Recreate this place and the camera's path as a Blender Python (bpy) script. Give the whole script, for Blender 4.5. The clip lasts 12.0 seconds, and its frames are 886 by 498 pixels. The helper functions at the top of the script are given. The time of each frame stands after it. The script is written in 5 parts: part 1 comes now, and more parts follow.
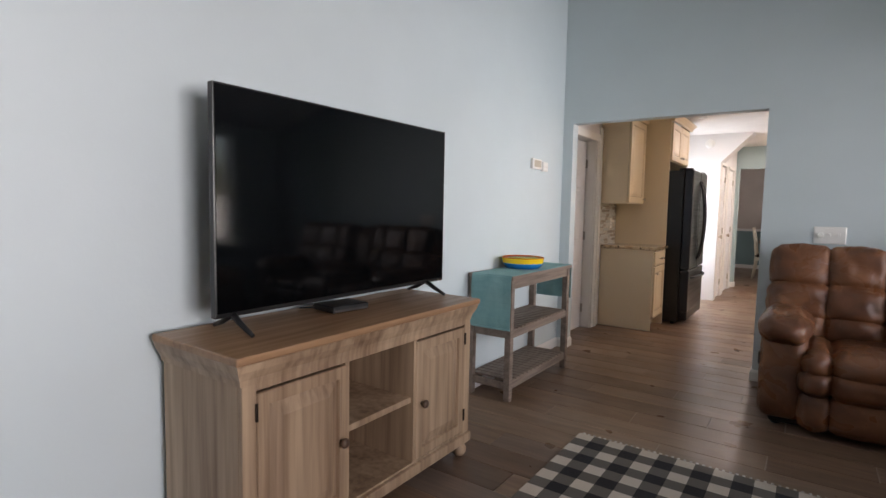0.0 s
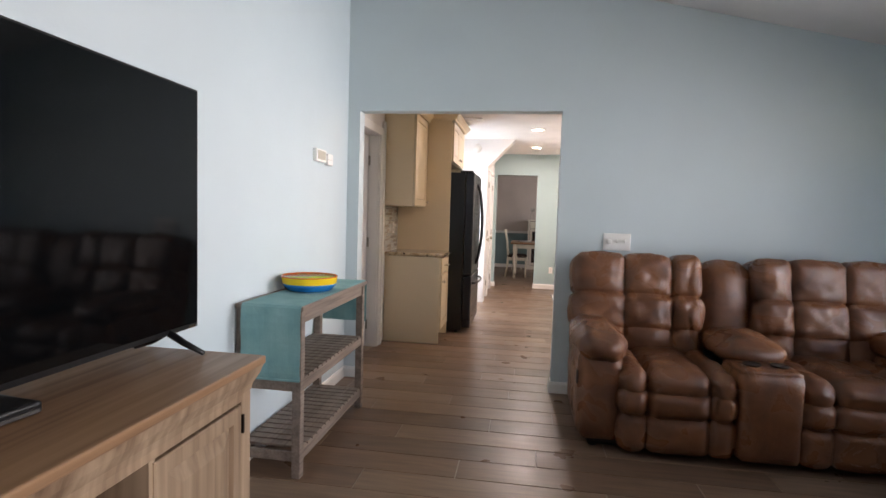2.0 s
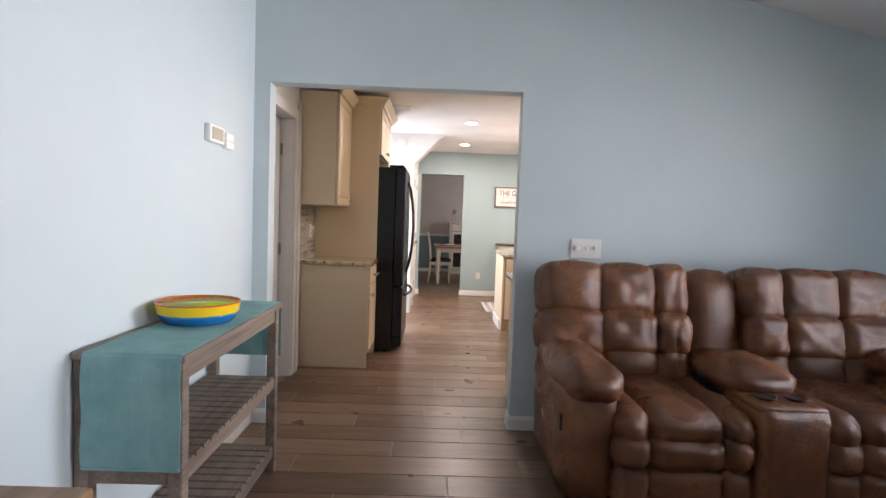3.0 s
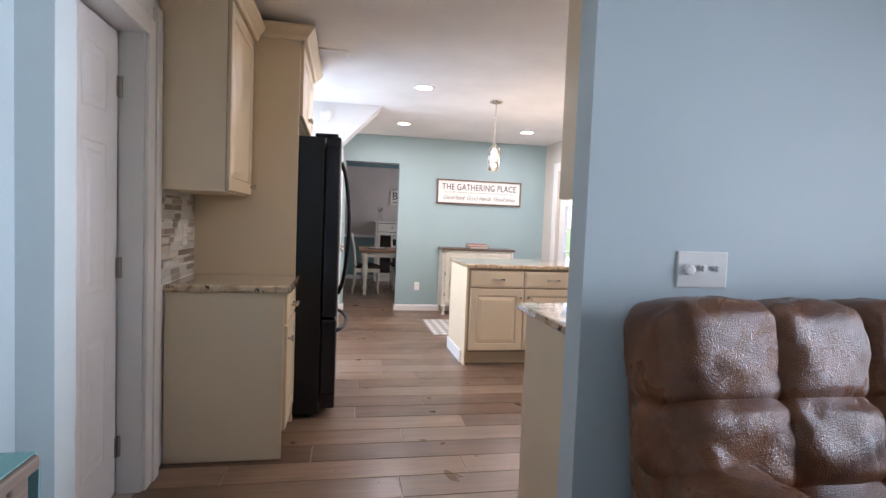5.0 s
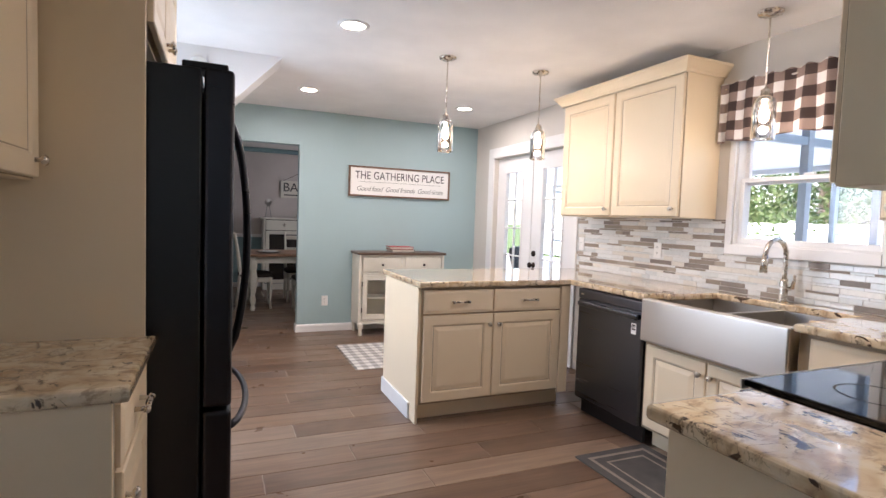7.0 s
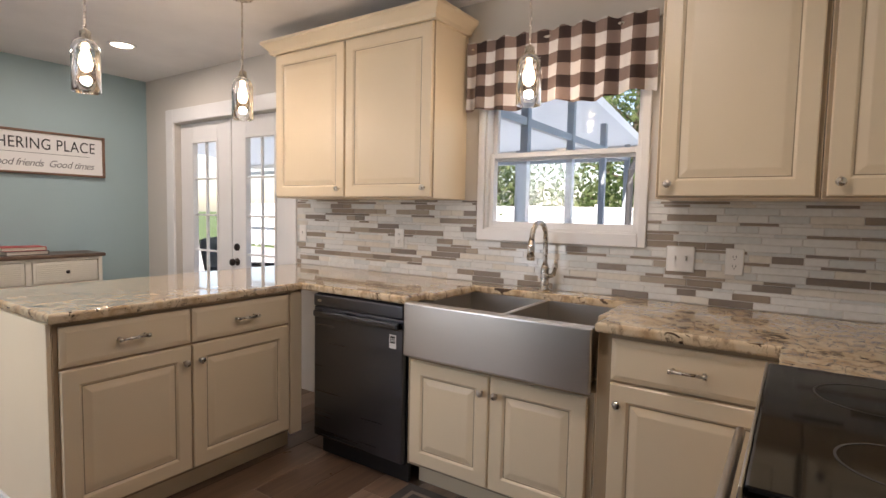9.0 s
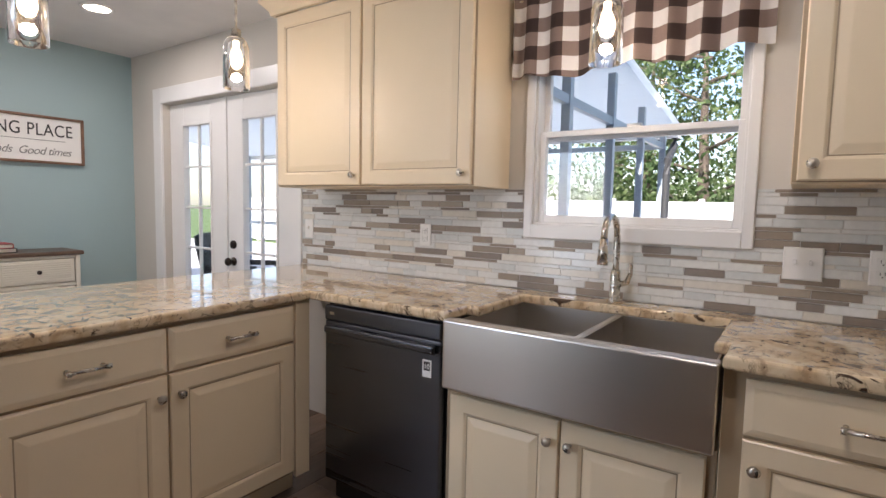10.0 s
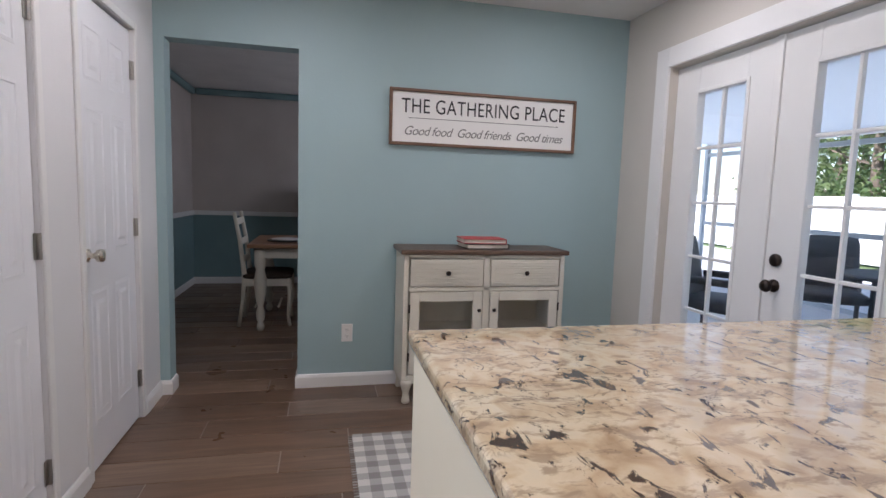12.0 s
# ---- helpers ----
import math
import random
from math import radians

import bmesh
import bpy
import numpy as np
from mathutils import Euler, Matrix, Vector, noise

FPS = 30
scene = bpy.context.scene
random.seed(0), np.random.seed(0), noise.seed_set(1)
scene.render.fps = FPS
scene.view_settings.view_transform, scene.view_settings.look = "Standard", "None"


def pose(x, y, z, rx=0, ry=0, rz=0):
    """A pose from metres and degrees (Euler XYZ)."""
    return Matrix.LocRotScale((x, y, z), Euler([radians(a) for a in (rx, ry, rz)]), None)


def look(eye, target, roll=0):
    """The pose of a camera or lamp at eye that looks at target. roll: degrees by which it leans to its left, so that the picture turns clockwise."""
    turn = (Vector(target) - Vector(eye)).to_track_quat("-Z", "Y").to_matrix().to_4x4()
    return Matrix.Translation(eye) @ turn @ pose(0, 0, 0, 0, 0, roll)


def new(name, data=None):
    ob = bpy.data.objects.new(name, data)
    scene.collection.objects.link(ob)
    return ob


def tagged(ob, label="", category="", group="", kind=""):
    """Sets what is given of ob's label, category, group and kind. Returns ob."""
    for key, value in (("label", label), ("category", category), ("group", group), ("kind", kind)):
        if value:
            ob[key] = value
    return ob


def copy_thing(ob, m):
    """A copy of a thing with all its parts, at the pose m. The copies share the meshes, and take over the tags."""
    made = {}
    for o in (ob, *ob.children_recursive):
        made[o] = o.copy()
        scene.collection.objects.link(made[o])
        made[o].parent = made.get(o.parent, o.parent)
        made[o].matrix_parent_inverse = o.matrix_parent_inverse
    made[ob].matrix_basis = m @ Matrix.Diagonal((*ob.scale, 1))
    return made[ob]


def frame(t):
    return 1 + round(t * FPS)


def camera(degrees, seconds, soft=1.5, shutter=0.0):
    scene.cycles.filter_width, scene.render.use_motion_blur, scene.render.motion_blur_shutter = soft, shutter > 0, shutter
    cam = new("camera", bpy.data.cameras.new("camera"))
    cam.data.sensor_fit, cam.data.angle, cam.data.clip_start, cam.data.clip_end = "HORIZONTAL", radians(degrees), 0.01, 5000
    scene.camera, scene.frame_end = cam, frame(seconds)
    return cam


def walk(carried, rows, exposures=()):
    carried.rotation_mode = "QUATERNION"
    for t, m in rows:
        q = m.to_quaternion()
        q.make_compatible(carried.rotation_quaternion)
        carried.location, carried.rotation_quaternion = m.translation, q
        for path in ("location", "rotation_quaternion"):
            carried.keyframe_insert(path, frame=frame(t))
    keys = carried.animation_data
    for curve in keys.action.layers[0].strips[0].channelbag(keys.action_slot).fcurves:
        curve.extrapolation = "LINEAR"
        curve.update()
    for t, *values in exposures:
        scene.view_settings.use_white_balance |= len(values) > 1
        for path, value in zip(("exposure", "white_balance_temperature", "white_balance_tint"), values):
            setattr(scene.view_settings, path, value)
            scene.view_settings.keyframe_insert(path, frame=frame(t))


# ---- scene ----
cam = camera(80.3, 12.0)
PATH = [
    (0, (0.159, 0.249, 1.296), (-0.984, 1.882, 1.139), 1.1),
    (0.5, (0.142, 0.309, 1.296), (-0.721, 2.107, 1.147), 1.0),
    (1, (-0.046, 0.439, 1.3), (-0.676, 2.331, 1.154), 1.3),
    (1.5, (-0.225, 0.67, 1.322), (-0.689, 2.61, 1.173), 1.4),
    (2, (-0.402, 0.972, 1.313), (-0.702, 2.945, 1.18), 1.8),
    (2.5, (-0.555, 1.312, 1.295), (-0.674, 3.305, 1.176), 2.0),
    (3, (-0.669, 1.705, 1.301), (-0.632, 3.701, 1.187), 2.1),
    (3.5, (-0.763, 2.097, 1.302), (-0.604, 4.088, 1.195), 2.4),
    (5.5, (-0.972, 3.76, 1.273), (-0.547, 5.711, 1.164), 2.1),
    (6, (-1.021, 4.143, 1.29), (-0.528, 6.078, 1.175), 2.0),
    (6.5, (-1.021, 4.488, 1.303), (-0.415, 6.391, 1.185), 2.0),
    (7, (-0.999, 4.804, 1.31), (-0.21, 6.638, 1.196), 2.0),
    (7.5, (-0.961, 5.069, 1.321), (0.067, 6.781, 1.199), 1.7),
    (9.5, (-0.393, 5.88, 1.291), (1.313, 6.914, 1.151), 1.1),
    (10, (-0.225, 6.118, 1.282), (1.425, 7.237, 1.122), 1.2),
    (10.5, (-0.12, 6.411, 1.264), (1.351, 7.753, 1.082), 1.9),
    (11, (-0.033, 6.73, 1.274), (1.157, 8.323, 1.065), 2.1),
    (11.5, (-0.041, 7.065, 1.255), (0.844, 8.846, 1.042), 2.6),
    (12, (-0.049, 7.413, 1.24), (0.403, 9.35, 1.032), 1.9),
]
walk(cam, [(t, look(eye, target, roll)) for t, eye, target, roll in PATH],
     [(0, 2.0, 7200, 23), (2.5, 2.35, 7100, 23), (5.5, 2.2, 6000, 20), (6.5, 2.1, 6300, 20), (7.5, 1.75, 6150, 20),
      (9.5, 1.2, 7000, 20), (10, 1.3, 6300, 18), (10.5, 1.15, 5800, 17), (11, 1.15, 6200, 18), (11.5, 1.1, 6200, 18), (12, 1.1, 5800, 18)])

# ---- world, sun, large lights ----
world = bpy.data.worlds.new("world")
scene.world = world
world.use_nodes = True
wn = world.node_tree
sky = wn.nodes.new("ShaderNodeTexSky")
sky.sky_type, sky.sun_disc = "NISHITA", False
sky.sun_elevation, sky.sun_rotation = radians(38), radians(-80)
wn.nodes["Background"].inputs[1].default_value = 0.15
wn.links.new(sky.outputs[0], wn.nodes["Background"].inputs[0])

SUN_W, CAN_W, PENDANT_W, BLIND_W, SOUTH_W, DINING_W, WEST_W, KE_IN = 5.0, 3.9, 1.2, 4.8, 14.0, 5.0, 8.0, 1.93


def lamp(name, kind, m, power, color, **more):
    data = bpy.data.lights.new(name, kind)
    data.energy, data.color = power, color
    for key in more:
        if key == "angle":
            data.angle = more[key]
        elif key == "radius":
            data.shadow_soft_size = more[key]
        elif key == "rect":
            data.shape, data.size, data.size_y = "RECTANGLE", more[key][0], more[key][1]
        elif key == "spread":
            data.spread = more[key]
        elif key == "disk":
            data.shape, data.size = "DISK", more[key]
    ob = new(name, data)
    ob.matrix_world = m
    return ob


# the sun stands to the west, above the roof
lamp("sun", "SUN", look((-6, -1, 4.75), (0, 0, 0)), SUN_W, (1, .95, .87), angle=radians(.5))
# living room daylight: a window mirrored in the television, then an added, unseen one
lamp("window_daylight", "AREA", look((2.87, 3.75, 1.5), (-1.5, 4.15, 1.5)), BLIND_W, (.84, .93, 1), rect=(1.0, 1.35), spread=radians(66))
lamp("window_daylight", "AREA", look((2.87, .3, 1.5), (-1.5, .1, 1.5)), SOUTH_W, (.90, .95, 1), rect=(1.8, 1.35), spread=radians(106))
# daylight in the window between the fridge and the closets
lamp("window_daylight", "AREA", look((-1.76, 8.38, 1.25), (1, 8.2, .9)), WEST_W, (.62, .80, 1), rect=(.78, 1.4))
# daylight in an added, unseen dining room window, to brighten that room
lamp("window_daylight", "AREA", look((KE_IN, 12.9, 1.45), (-1, 12.9, 1.2)), DINING_W, (.95, .97, 1), rect=(1.2, 1.25))


# ---- materials ----
class Nodes:
    """A small hand for node trees."""

    def __init__(self, name):
        self.m = bpy.data.materials.new(name)
        self.m.use_nodes = True
        self.t = self.m.node_tree
        self.p = self.t.nodes["Principled BSDF"]
        self.pos = self.t.nodes.new("ShaderNodeNewGeometry").outputs["Position"]

    def to(self, a, b):
        self.t.links.new(a, b)

    def node(self, kind):
        return self.t.nodes.new("ShaderNode" + kind)

    def stretch(self, s, offset=None):
        n = self.node("Mapping")
        n.inputs["Scale"].default_value = s
        self.to(self.pos, n.inputs["Vector"])
        if offset is not None:
            self.to(offset, n.inputs["Location"])
        return n.outputs[0]

    def noise(self, scale, detail=3, vec=None, distortion=0.0, rough=.5):
        n = self.node("TexNoise")
        n.inputs["Scale"].default_value, n.inputs["Detail"].default_value = scale, detail
        n.inputs["Distortion"].default_value, n.inputs["Roughness"].default_value = distortion, rough
        self.to(vec if vec is not None else self.pos, n.inputs["Vector"])
        return n.outputs["Fac"]

    def ramp(self, fac, *stops):
        n = self.node("ValToRGB")
        e = n.color_ramp.elements
        while len(e) < len(stops):
            e.new(.5)
        for el, (at, c) in zip(e, stops):
            el.position, el.color = at, (*(c if isinstance(c, tuple) else (c, c, c)), 1)
        self.to(fac, n.inputs[0])
        return n.outputs[0]

    def mix(self, fac, a, b, how="MIX"):
        n = self.node("MixRGB")
        n.blend_type = how
        for i, v in enumerate((fac, a, b)):
            if isinstance(v, (int, float)):
                n.inputs[i].default_value = v if i == 0 else (v, v, v, 1)
            elif isinstance(v, tuple):
                n.inputs[i].default_value = (*v, 1)
            else:
                self.to(v, n.inputs[i])
        return n.outputs[0]

    def bump(self, height, strength, dist=.01):
        n = self.node("Bump")
        n.inputs["Strength"].default_value, n.inputs["Distance"].default_value = strength, dist
        self.to(height, n.inputs["Height"])
        self.to(n.outputs[0], self.p.inputs["Normal"])

    def done(self, color, rough=.5, metal=0.0, coat=0.0):
        for key, v in (("Base Color", color), ("Roughness", rough), ("Metallic", metal), ("Coat Weight", coat)):
            if isinstance(v, (int, float)):
                self.p.inputs[key].default_value = v
            elif isinstance(v, tuple):
                self.p.inputs[key].default_value = (*v, 1)
            else:
                self.to(v, self.p.inputs[key])
        return self.m


def paint(name, c, rough=.5, tex=60, bump=.12, wear=.06):
    n = Nodes(name)
    a = tuple(v * (1 - wear) for v in c)
    b = tuple(min(1, v * (1 + wear)) for v in c)
    col = n.ramp(n.noise(2.3, 4), (.3, a), (.7, b))
    fine = n.noise(tex, 3)
    n.bump(fine, bump, .004)
    return n.done(col, n.ramp(n.noise(9, 3), (.3, rough - .02), (.7, rough + .03)))


def metal(name, c, rough, stretch=(1, 1, 1), streak=.08):
    n = Nodes(name)
    f = n.noise(40, 3, n.stretch(stretch))
    col = n.ramp(f, (.3, tuple(v * .98 for v in c)), (.7, c))
    return n.done(col, n.ramp(f, (.3, max(.02, rough - streak)), (.7, rough + streak)), 1.0)


def wood(name, dark, light, rough, axis=0, scale=1.0, knots=.5):
    n = Nodes(name)
    s = [14 * scale] * 3
    s[axis] = 1.1 * scale
    g = n.noise(1.0, 5, n.stretch(tuple(s)), .25)
    s2 = [70 * scale] * 3
    s2[axis] = 3 * scale
    fine = n.noise(1.0, 4, n.stretch(tuple(s2)), .3)
    col = n.ramp(g, (.32, dark), (.66, light))
    col = n.mix(.35, col, n.ramp(fine, (.3, tuple(v * .55 for v in dark)), (.62, light)))
    n.bump(fine, .25, .002)
    return n.done(col, n.ramp(fine, (.2, rough + .12), (.8, rough - .05)))


def plank_material(name, island):
    n = Nodes(name)
    if island:
        rnd = n.t.nodes["Geometry"].outputs["Random Per Island"]
    else:
        rnd = n.node("ObjectInfo").outputs["Random"]
    m = n.node("Math")
    m.operation = "MULTIPLY"
    m.inputs[1].default_value = 37.0
    n.to(rnd, m.inputs[0])
    g = n.noise(1.0, 5, n.stretch((1.6, 15, 15), m.outputs[0]), .9)
    fine = n.noise(1.0, 4, n.stretch((5, 90, 90), m.outputs[0]), .3)
    tone = n.ramp(rnd, (0, (.15, .088, .055)), (.3, (.20, .122, .078)), (.6, (.25, .156, .10)), (.85, (.30, .20, .135)), (1, (.22, .155, .118)))
    col = n.mix(.55, tone, n.ramp(g, (.3, (.42, .40, .38)), (.68, (1, 1, 1))), "MULTIPLY")
    col = n.mix(.3, col, n.ramp(fine, (.3, .35), (.65, 1.0)), "MULTIPLY")
    n.bump(fine, .15, .002)
    return n.done(col, n.ramp(n.noise(5, 3), (.3, .27), (.7, .40)))


M = {}
M["wall_blue"] = paint("pale blue-grey wall paint", (.56, .64, .665), .6, 60, .12, .02)
M["wall_aqua"] = paint("aqua wall paint", (.35, .47, .485), .55, 60, .12, .02)
M["wall_warm"] = paint("warm grey wall paint", (.62, .58, .52), .6, 60, .12, .02)
M["wall_white"] = paint("off-white wall paint", (.76, .75, .75), .55, 60, .12, .02)
M["ceiling"] = paint("flat white ceiling paint", (.80, .78, .76), .8, 90, .3)
M["trim"] = paint("white trim enamel", (.80, .79, .77), .32, 20, .03, .03)
M["door"] = paint("white door enamel", (.80, .80, .82), .38, 30, .04, .03)
M["cream"] = paint("cream glazed cabinet paint", (.80, .665, .47), .38, 30, .0, .015)
# one brown for the groove glaze and for shade painted between cabinet fronts
M["glaze_and_shade"] = paint("brown of groove glaze and painted door-gap shade", (.40, .30, .19), .45, 30, .03, .12)
M["plastic"] = paint("white switch plastic", (.82, .81, .78), .3, 10, .0, .02)
M["almond"] = paint("beige thermostat plastic", (.42, .38, .30), .4, 10, .0, .04)
M["dining_beige"] = paint("beige dining wall paint", (.56, .50, .46), .6)
M["dining_teal"] = paint("teal dining wall paint", (.19, .29, .30), .6)
M["steel"] = metal("brushed stainless steel", (.64, .60, .55), .30, (1, .01, .6), .006)
M["nickel"] = metal("satin nickel", (.62, .57, .50), .27)
M["black_steel"] = metal("black stainless steel", (.055, .055, .062), .32, (.03, .03, 1), .05)
M["slate_steel"] = metal("slate stainless steel", (.13, .135, .15), .30, (.03, .03, 1), .04)
M["bronze"] = metal("oil-rubbed bronze", (.05, .04, .035), .4)
M["hinge"] = metal("brushed hinge steel", (.42, .40, .37), .35)
M["black"] = paint("black plastic", (.007, .007, .008), .32, 40, .02, .1)
M["rubber"] = paint("dark rubber", (.03, .03, .03), .7, 60, .1, .1)
M["grout"] = paint("pale grout", (.36, .31, .26), .85, 120, .2, .1)
M["mosaic_grout"] = paint("white mosaic grout", (.70, .67, .62), .8, 150, .2, .05)
M["oak"] = wood("limed oak veneer", (.155, .085, .048), (.46, .325, .215), .42, 2, .5)
M["oak_top"] = wood("oak veneer top", (.19, .095, .048), (.38, .22, .12), .38, 1, .5)
M["driftwood"] = wood("grey-brown weathered wood", (.13, .095, .075), (.26, .20, .16), .5, 1, 1.2)
M["dark_wood"] = wood("dark stained wood", (.05, .03, .02), (.14, .085, .055), .35, 0, 1.1)
M["table_wood"] = wood("honey-brown table wood", (.22, .10, .045), (.38, .20, .10), .35, 0, 1.0)
M["frame_wood"] = wood("walnut picture frame wood", (.10, .05, .03), (.22, .12, .07), .45, 0, 1.3)
M["antique"] = paint("antique white furniture paint", (.70, .66, .56), .45, 40, .06, .06)
M["plank"] = plank_material("wood-look porcelain plank", False)
M["plank_far"] = plank_material("wood-look porcelain plank, laid far", True)


def granite():
    n = Nodes("polished cream granite")
    base = n.ramp(n.noise(13, 6, None, .8), (.30, (.44, .30, .17)), (.44, (.60, .45, .28)), (.58, (.70, .57, .385)), (.8, (.64, .54, .40)))
    tan = n.ramp(n.noise(16, 4, n.stretch((1.0, 1.7, 1.3)), .4, .65), (.38, 1.0), (.47, 0.0))
    flecks = n.ramp(n.noise(13, 5, n.stretch((2.0, 1.0, 1.4)), .9, .66), (.378, 1.0), (.412, 0.0))
    thin = n.ramp(n.noise(9, 4, n.stretch((1.0, 2.0, 1.0)), .8, .6), (.48, 0.0), (.5, 1.0), (.52, 0.0))
    patch = n.ramp(n.noise(6, 3), (.45, 0.0), (.55, 1.0))
    col = n.mix(n.mix(1.0, tan, .75, "MULTIPLY"), base, (.33, .23, .145))
    col = n.mix(n.mix(1.0, n.mix(1.0, thin, patch, "MULTIPLY"), .8, "MULTIPLY"), col, (.10, .065, .045))
    col = n.mix(flecks, col, (.07, .042, .026))
    n.bump(n.noise(30, 2), .02, .002)
    return n.done(col, .06, 0, .6)


def leather():
    n = Nodes("worn brown leather")
    big = n.noise(5.5, 5, None, .6)
    col = n.ramp(big, (.28, (.085, .030, .013)), (.5, (.165, .062, .026)), (.72, (.26, .112, .054)))
    vor = n.node("TexVoronoi")
    vor.inputs["Scale"].default_value = 260
    n.to(n.pos, vor.inputs["Vector"])
    n.bump(n.mix(.65, vor.outputs["Distance"], n.noise(16, 5, None, 1.2)), .42, .014)
    return n.done(col, n.ramp(big, (.3, .34), (.7, .24)))


def cloth(name, a, b, scale=350, rough=.9):
    n = Nodes(name)
    w = n.noise(scale, 2)
    col = n.ramp(n.noise(9, 4), (.3, a), (.7, b))
    n.bump(w, .3, .002)
    return n.done(n.mix(.25, col, n.ramp(w, (.3, .4), (.7, 1.0)), "MULTIPLY"), rough)


def checks(name, size, u, v, dark, mid, light, turn=0.0):
    """Woven gingham: dark where two stripes cross, middle tone where one passes."""
    n = Nodes(name)
    sep = n.node("SeparateXYZ")
    n.to(n.node("TexCoord").outputs["Object"], sep.inputs[0])
    stripes = []
    for ax in (u, v):
        m = n.node("Math")
        m.operation, m.inputs[1].default_value = "MULTIPLY", 1 / (2 * size)
        n.to(sep.outputs[ax], m.inputs[0])
        fr = n.node("Math")
        fr.operation = "FRACT"
        n.to(m.outputs[0], fr.inputs[0])
        gt = n.node("Math")
        gt.operation, gt.inputs[1].default_value = "GREATER_THAN", .5
        n.to(fr.outputs[0], gt.inputs[0])
        stripes.append(gt.outputs[0])
    add = n.node("Math")
    add.operation = "ADD"
    n.to(stripes[0], add.inputs[0])
    n.to(stripes[1], add.inputs[1])
    half = n.node("Math")
    half.operation, half.inputs[1].default_value = "MULTIPLY", .5
    n.to(add.outputs[0], half.inputs[0])
    col = n.ramp(half.outputs[0], (0, light), (.5, mid), (1, dark))
    n.t.nodes[-1].color_ramp.interpolation = "LINEAR"
    w = n.noise(400, 2)
    n.bump(w, .4, .003)
    return n.done(n.mix(.25, col, n.ramp(w, (.3, .5), (.7, 1.0)), "MULTIPLY"), .95)


def glass(name, rough=0.0, tint=(1, 1, 1), ripple=0.0):
    n = Nodes(name)
    n.p.inputs["Transmission Weight"].default_value = 1
    n.p.inputs["IOR"].default_value = 1.45
    if ripple:
        n.bump(n.noise(60, 2, n.stretch((1, 1, .25))), ripple, .01)
    return n.done(tint, rough)


def pane_glass(name="window glass", low=.03, mid=.06, high=.25):
    """Thin glass: clear, with a weak mirror on it."""
    n = Nodes(name)
    clear, gloss, mixer = n.node("BsdfTransparent"), n.node("BsdfGlossy"), n.node("MixShader")
    gloss.inputs["Roughness"].default_value = .01
    lw = n.node("LayerWeight")
    lw.inputs[0].default_value = .5
    n.to(n.ramp(lw.outputs["Facing"], (0, low), (.75, mid), (.92, high), (1, .7)), mixer.inputs[0])
    n.to(clear.outputs[0], mixer.inputs[1])
    n.to(gloss.outputs[0], mixer.inputs[2])
    n.to(mixer.outputs[0], n.t.nodes["Material Output"].inputs[0])
    return n.m


def glow(name, color, strength):
    n = Nodes(name)
    n.p.inputs["Emission Color"].default_value = (*color, 1)
    n.p.inputs["Emission Strength"].default_value = strength
    return n.done((.8, .8, .8), .5)


M["granite"] = granite()
M["leather"] = leather()
M["teal_cloth"] = cloth("teal linen", (.16, .35, .36), (.24, .45, .45))
M["dark_seat"] = cloth("dark brown seat cloth", (.03, .02, .016), (.06, .04, .03))
M["wicker"] = cloth("dark wicker", (.03, .035, .045), (.07, .075, .09), 120, .6)
M["rug_checks"] = checks("black and cream buffalo check", .088, 0, 1, (.012, .012, .014), (.13, .115, .10), (.60, .53, .45))
M["mat_checks"] = checks("grey and cream plaid", .05, 0, 1, (.30, .28, .26), (.45, .43, .40), (.68, .65, .6))
M["valance_checks"] = checks("brown and white gingham", .058, 0, 2, (.050, .030, .025), (.26, .19, .16), (.78, .75, .72))
M["pane"] = pane_glass()
M["clear_glass"] = glass("seeded lamp glass", .04, (1, 1, 1), .18)
M["bulb"] = glow("warm lit bulb", (1, .72, .40), 4)
M["can_light"] = glow("lit downlight lens", (1, .86, .66), 8)
M["script_grey"] = paint("thin grey script paint", (.20, .20, .19), .6, 60, .05, .05)
M["grey_mat"] = cloth("charcoal kitchen mat", (.055, .05, .048), (.085, .078, .072), 200)
M["tan_mat"] = cloth("taupe mat border", (.22, .18, .15), (.28, .23, .19), 200)


def screen_black():
    n = Nodes("switched-off television glass")
    n.p.inputs["Specular IOR Level"].default_value = .38
    return n.done((.002, .0025, .003), n.ramp(n.noise(3, 2), (.3, .05), (.7, .08)))


M["screen"] = screen_black()


# ---- builders ----
def part(name, bm, material, parent=None, label="", smooth=False):
    me = bpy.data.meshes.new(name)
    bm.to_mesh(me)
    bm.free()
    me.materials.append(M[material] if isinstance(material, str) else material)
    if smooth:
        me.polygons.foreach_set("use_smooth", [True] * len(me.polygons))
    ob = new(name, me)
    if parent is not None:
        ob.parent = parent
    if label:
        ob["label"] = label
    return ob


def thing(name, m, label, category, group="", kind=""):
    ob = new(name)
    ob.empty_display_size = .1
    ob.matrix_world = m
    return tagged(ob, label, category, group, kind)


def box(x0, x1, y0, y1, z0, z1, bev=0.0, bm=None, seg=2):
    bm = bm or bmesh.new()
    m = Matrix.Translation(((x0 + x1) / 2, (y0 + y1) / 2, (z0 + z1) / 2)) @ Matrix.Diagonal((abs(x1 - x0), abs(y1 - y0), abs(z1 - z0), 1))
    vs = bmesh.ops.create_cube(bm, size=1, matrix=m)["verts"]
    if bev:
        es = list({e for v in vs for e in v.link_edges})
        bmesh.ops.bevel(bm, geom=es, offset=bev, segments=seg, affect="EDGES", profile=.5)
    return bm


